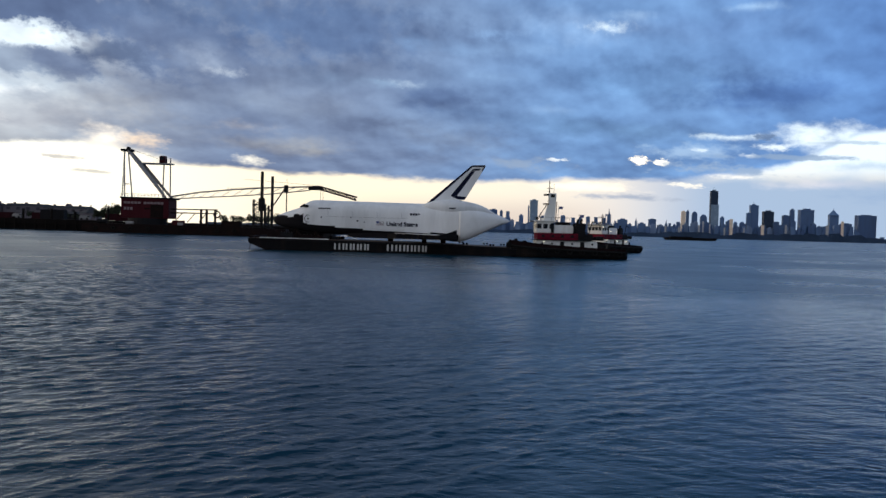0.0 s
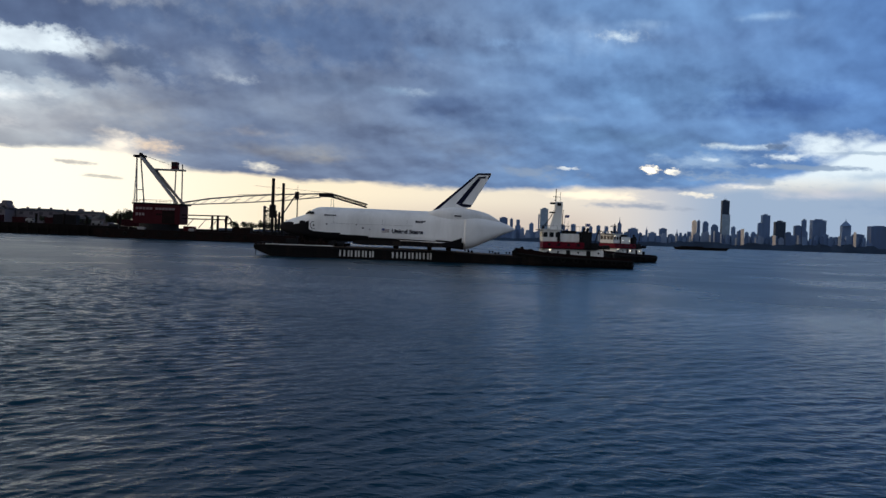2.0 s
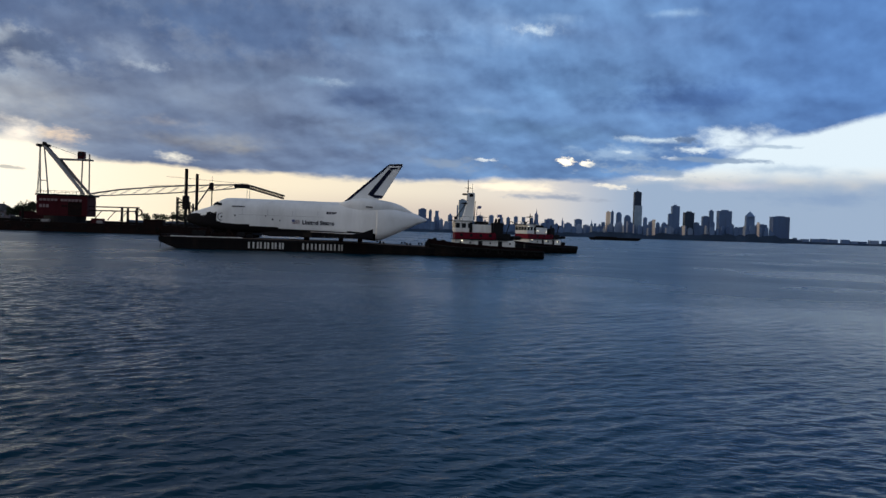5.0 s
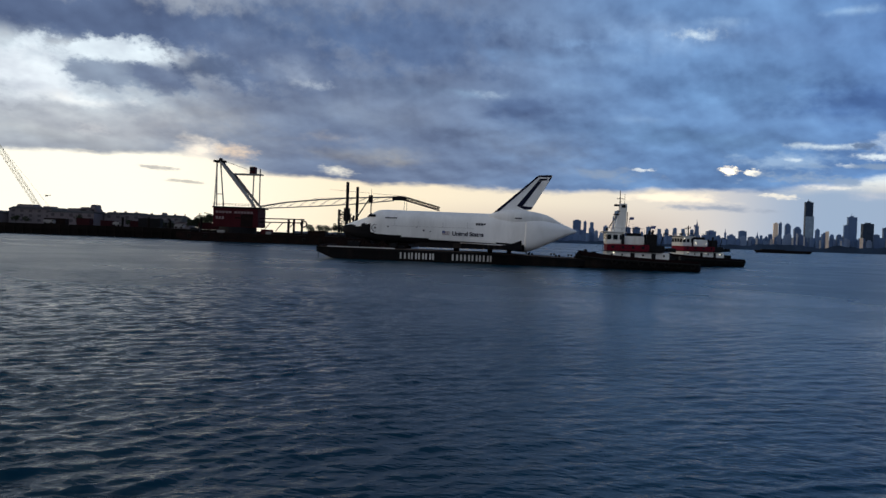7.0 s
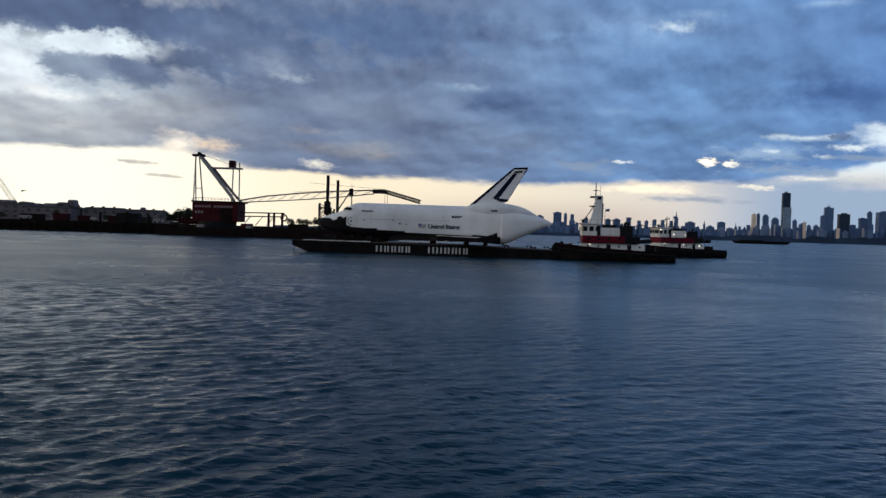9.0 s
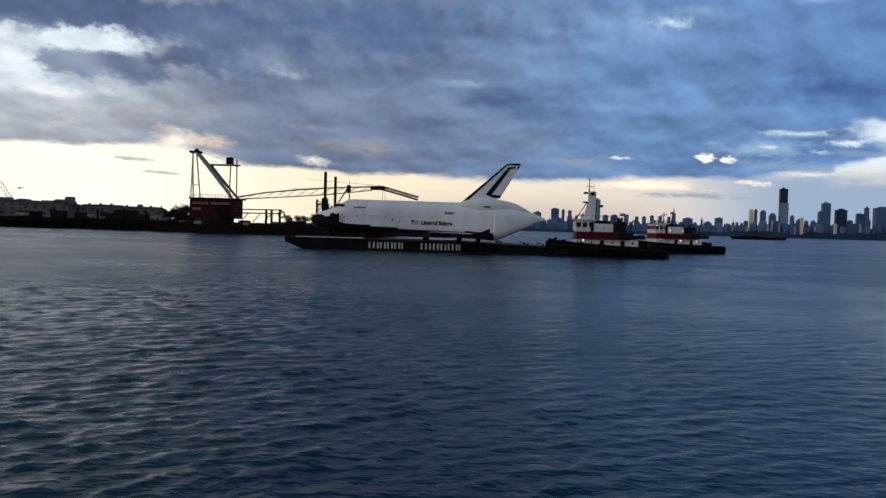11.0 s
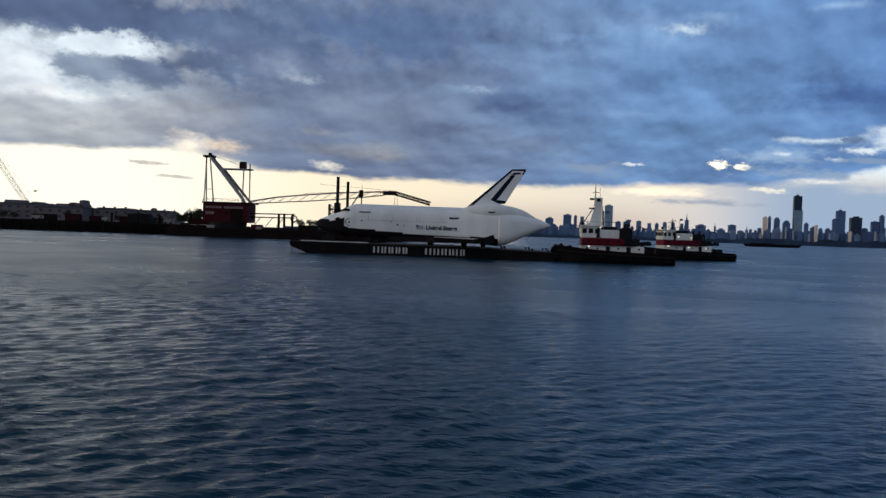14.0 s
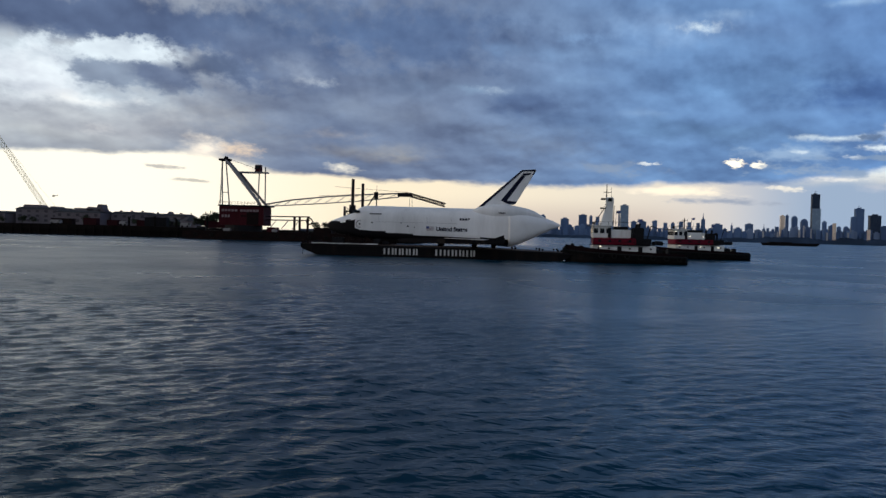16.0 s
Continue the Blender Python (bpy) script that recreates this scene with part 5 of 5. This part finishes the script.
def make_tower(x0, x1, h, mat, depth=0.0, crown="flat", base=0.0, label="hazy blue city tower", y=SKY_Y):
    t = thing("city_tower", label, "skyscraper", "far skyline")
    x0, x1, z = (x0 + (x1 - x0) * 0.05) * S, (x0 + (x1 - x0) * 0.93) * S, up(h)
    w = x1 - x0
    d = depth * 0.5 or w * 0.5
    m = (x0 + x1) / 2
    rng = random.Random(int(x0 * 7 + h))
    if crown == "step":
        part("shaft", bx(x0, x1, y, y + d, 0.0, z * 0.72), mat, t)
        part("setback", bx(x0 + w * 0.18, x1 - w * 0.18, y + d * 0.15, y + d * 0.85, z * 0.72, z), mat, t)
    else:
        part("shaft", bx(x0, x1, y, y + d, 0.0, z), mat, t)
    if crown == "flat":
        part("roof_plant", bx(m - w * 0.22, m + w * 0.26, y + d * 0.2, y + d * 0.7, z, z + 2.0 + 3.5 * rng.random()), mat, t)
    elif crown == "dome":
        bm = bmesh.new()
        bmesh.ops.create_uvsphere(bm, u_segments=20, v_segments=10, radius=1.0, matrix=Matrix.Translation((m, y + d / 2, z)) @ Matrix.Diagonal((w * 0.48, d * 0.48, w * 0.42, 1)))
        part("dome", bm, mat, t, smooth=True)
    elif crown == "spire":
        part("spire_base", bx(m - w * 0.2, m + w * 0.2, y + d * 0.3, y + d * 0.7, z, z + w * 0.5), mat, t)
        part("spire", tb((m, y + d / 2, z + w * 0.5), (m, y + d / 2, z + w * 1.7), w * 0.16, 0.4, 8), mat, t)
    elif crown == "pyramid":
        part("pyramid_roof", tb((m, y + d / 2, z), (m, y + d / 2, z + w * 0.62), w * 0.66, 0.5, 4), mat, t)
        part("needle", tb((m, y + d / 2, z + w * 0.6), (m, y + d / 2, z + w * 0.85), 1.0, 0.4, 6), mat, t)
    elif crown == "mast":
        part("roof_plant", bx(m - w * 0.25, m + w * 0.1, y + d * 0.2, y + d * 0.7, z, z + 4.5), mat, t)
        part("roof_crane", tb((m - w * 0.05, y + d / 2, z + 4), (m - w * 0.1, y + d / 2, z + 15.0), 0.7, sides=6), mat, t)
        part("roof_crane", tb((m + w * 0.3, y + d / 2, z), (m + w * 0.1, y + d / 2, z + 9.0), 0.6, sides=6), mat, t)
    return t


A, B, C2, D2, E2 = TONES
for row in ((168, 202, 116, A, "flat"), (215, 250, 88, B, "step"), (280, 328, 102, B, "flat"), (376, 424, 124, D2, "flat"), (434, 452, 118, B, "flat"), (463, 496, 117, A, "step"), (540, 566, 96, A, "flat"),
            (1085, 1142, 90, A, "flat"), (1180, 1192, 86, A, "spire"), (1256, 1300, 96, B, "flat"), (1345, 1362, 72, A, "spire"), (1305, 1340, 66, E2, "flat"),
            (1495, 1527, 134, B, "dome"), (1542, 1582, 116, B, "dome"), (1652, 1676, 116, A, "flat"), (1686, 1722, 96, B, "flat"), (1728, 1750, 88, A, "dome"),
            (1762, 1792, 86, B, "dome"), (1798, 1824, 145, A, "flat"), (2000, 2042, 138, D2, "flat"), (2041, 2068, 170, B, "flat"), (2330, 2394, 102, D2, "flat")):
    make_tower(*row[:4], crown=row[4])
make_tower(597, 645, 181, M_PALEGLASS, crown="flat", label="tall pale blue glass tower in haze")
make_tower(588, 596, 150, B, crown="flat")
make_tower(1018, 1056, 86, A, crown="step")
make_tower(1026, 1048, 116, A, crown="spire", label="stepped stone tower with a tall spire")
make_tower(1435, 1462, 143, M_GLINT, crown="flat", label="tower with copper evening light in its colour")
make_tower(1463, 1480, 145, B, crown="flat")
make_tower(1596, 1646, 186, M_PALEGLASS, crown="none", label="tallest tower, lower storeys clad in pale glass")
t = make_tower(1595, 1641, 262, M_DARKGLASS, crown="mast", label="unfinished top of the tallest tower", y=SKY_Y + 2)
make_tower(1818, 1868, 190, B, crown="mast", label="unfinished tower with roof cranes")
make_tower(1892, 1956, 157, M_DARKGLASS, crown="flat")
make_tower(2096, 2182, 173, B, crown="flat", depth=60)
make_tower(2262, 2318, 146, A, crown="pyramid", label="stone tower with a pyramid roof")
make_tower(2420, 2535, 151, D2, crown="flat", depth=70, label="broad dark tower at the island's tip")
make_tower(2284, 2298, 112, M_GLINT, crown="none", label="narrow facade strip with warm light in its colour", y=SKY_Y - 72)
make_tower(1672, 1690, 108, M_GLINT, crown="none", label="narrow facade strip with warm light in its colour", y=SKY_Y - 72)
make_tower(1845, 1862, 80, M_GLINT, crown="none", label="narrow facade strip with warm light in its colour", y=SKY_Y - 72)
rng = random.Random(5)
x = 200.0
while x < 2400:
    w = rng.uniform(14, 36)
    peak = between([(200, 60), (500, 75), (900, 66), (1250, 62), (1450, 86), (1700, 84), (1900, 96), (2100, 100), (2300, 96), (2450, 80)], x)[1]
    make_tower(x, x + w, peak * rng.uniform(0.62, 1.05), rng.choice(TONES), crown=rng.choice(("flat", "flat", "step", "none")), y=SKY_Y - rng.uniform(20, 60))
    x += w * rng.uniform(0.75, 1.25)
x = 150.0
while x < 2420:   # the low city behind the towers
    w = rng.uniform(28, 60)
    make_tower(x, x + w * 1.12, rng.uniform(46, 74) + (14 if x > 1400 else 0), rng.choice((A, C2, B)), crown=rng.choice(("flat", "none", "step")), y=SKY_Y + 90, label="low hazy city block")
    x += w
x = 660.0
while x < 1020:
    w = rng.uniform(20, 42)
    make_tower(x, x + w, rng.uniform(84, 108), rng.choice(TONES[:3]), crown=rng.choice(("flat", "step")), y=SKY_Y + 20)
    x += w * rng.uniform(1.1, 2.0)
for x, w, h in ((1522, 8, 92), (1500, 10, 70), (1318, 10, 60), (1560, 7, 78), (1640, 9, 60), (1975, 10, 84), (1746, 8, 62), (1392, 9, 58), (900, 9, 70), (2200, 14, 88)):
    make_tower(x, x + w, h, M_PALEFACE, crown="none", label="small facade with evening light in its pale colour", y=SKY_Y - 74)
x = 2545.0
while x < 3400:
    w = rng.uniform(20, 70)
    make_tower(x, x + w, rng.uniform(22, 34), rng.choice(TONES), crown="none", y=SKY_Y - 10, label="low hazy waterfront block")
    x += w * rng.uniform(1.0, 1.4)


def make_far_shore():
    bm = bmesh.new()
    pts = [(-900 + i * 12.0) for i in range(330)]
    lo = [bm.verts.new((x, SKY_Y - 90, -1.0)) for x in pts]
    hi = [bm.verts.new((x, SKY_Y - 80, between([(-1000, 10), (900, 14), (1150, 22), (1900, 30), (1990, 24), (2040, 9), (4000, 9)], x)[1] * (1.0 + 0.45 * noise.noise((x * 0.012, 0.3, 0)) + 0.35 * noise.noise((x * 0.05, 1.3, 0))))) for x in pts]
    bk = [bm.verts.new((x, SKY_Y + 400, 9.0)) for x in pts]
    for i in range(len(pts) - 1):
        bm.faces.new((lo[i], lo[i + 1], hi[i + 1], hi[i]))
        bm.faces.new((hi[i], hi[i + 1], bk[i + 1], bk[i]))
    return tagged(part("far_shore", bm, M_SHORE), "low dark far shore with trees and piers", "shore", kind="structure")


make_far_shore()


def make_low_barge():
    b = thing("anchored_barge", "long low dark barge far off on the water", "barge")
    bm = prism(bmesh.new(), [(297.0, 3.2), (300.0, -0.5), (356.0, -0.5), (360.0, 3.4)], 985.0, 1000.0)
    part("hull", bm, M_HULL, b)
    part("cargo", bx(303.0, 330.0, 988.0, 997.0, 3.2, 4.4, bevel=0.5), M_STEEL, b)
    return b


make_low_barge()


def make_helicopter():
    h = thing("helicopter", "small dark helicopter in the bright sky", "helicopter")
    part("cabin", loft(bmesh.new(), dense([(-3.2, 0.2, -0.4, 0.3, 2.0), (-2.0, 1.0, -1.2, 1.2, 2.2), (1.0, 1.1, -1.2, 1.4, 2.2), (2.8, 0.4, 0.0, 1.2, 2.0), (7.5, 0.15, 0.6, 1.0, 2.0)], 0.5), 16), M_STEEL, h, smooth=True)
    part("tail_rotor", bx(7.0, 7.8, -0.1, 0.1, 0.2, 2.4), M_STEEL, h)
    part("rotor", bx(-5.8, 5.8, -0.2, 0.2, 1.9, 2.0), M_STEEL, h)
    part("rotor_mast", tb((0, 0, 1.3), (0, 0, 1.95), 0.2), M_STEEL, h)
    part("skid", bx(-2.2, 2.2, -1.2, -1.0, -1.9, -1.75), M_STEEL, h)
    part("skid", bx(-2.2, 2.2, 1.0, 1.2, -1.9, -1.75), M_STEEL, h)
    return h


helicopter = make_helicopter()


# ---- what moves ----
def motions():
    speed = 0.4255
    for t_ob in (barge, cradle, orbiter):
        walk(t_ob, [(t, pose((9 - t) * speed, BARGE_Y, 0)) for t in (0, 4, 8, 12, 16)])
    walk(tug_near, [(t, pose(32.3 + (9 - t) * 0.355, 142.0, 0)) for t in (0, 4, 8, 12, 16)])
    rows = []
    for t, az, dist, turn in ((0, 15.04, 202, 46), (3, 15.45, 199, 41), (6, 15.76, 195, 31), (9, 16.07, 191, 20), (11.5, 16.15, 189, 16), (14, 16.0, 188, 13), (16, 15.79, 187, 10)):
        rows.append((t, pose(dist * math.tan(radians(az)) - 2.6 * math.sin(radians(turn)), dist, 0, 0, 0, turn)))
    walk(tug_far, rows)
    walk(helicopter, [(0, pose(-862.0, 1500.0, 57.0)), (8, pose(-860.6, 1500.0, 56.9)), (16, pose(-859.6, 1500.0, 56.8))])
    walk(water, [(t, pose(-9.0 + 1.1 * t, 4.0 - 1.4 * t, 0)) for t in (0, 4, 8, 12, 16)])


motions()
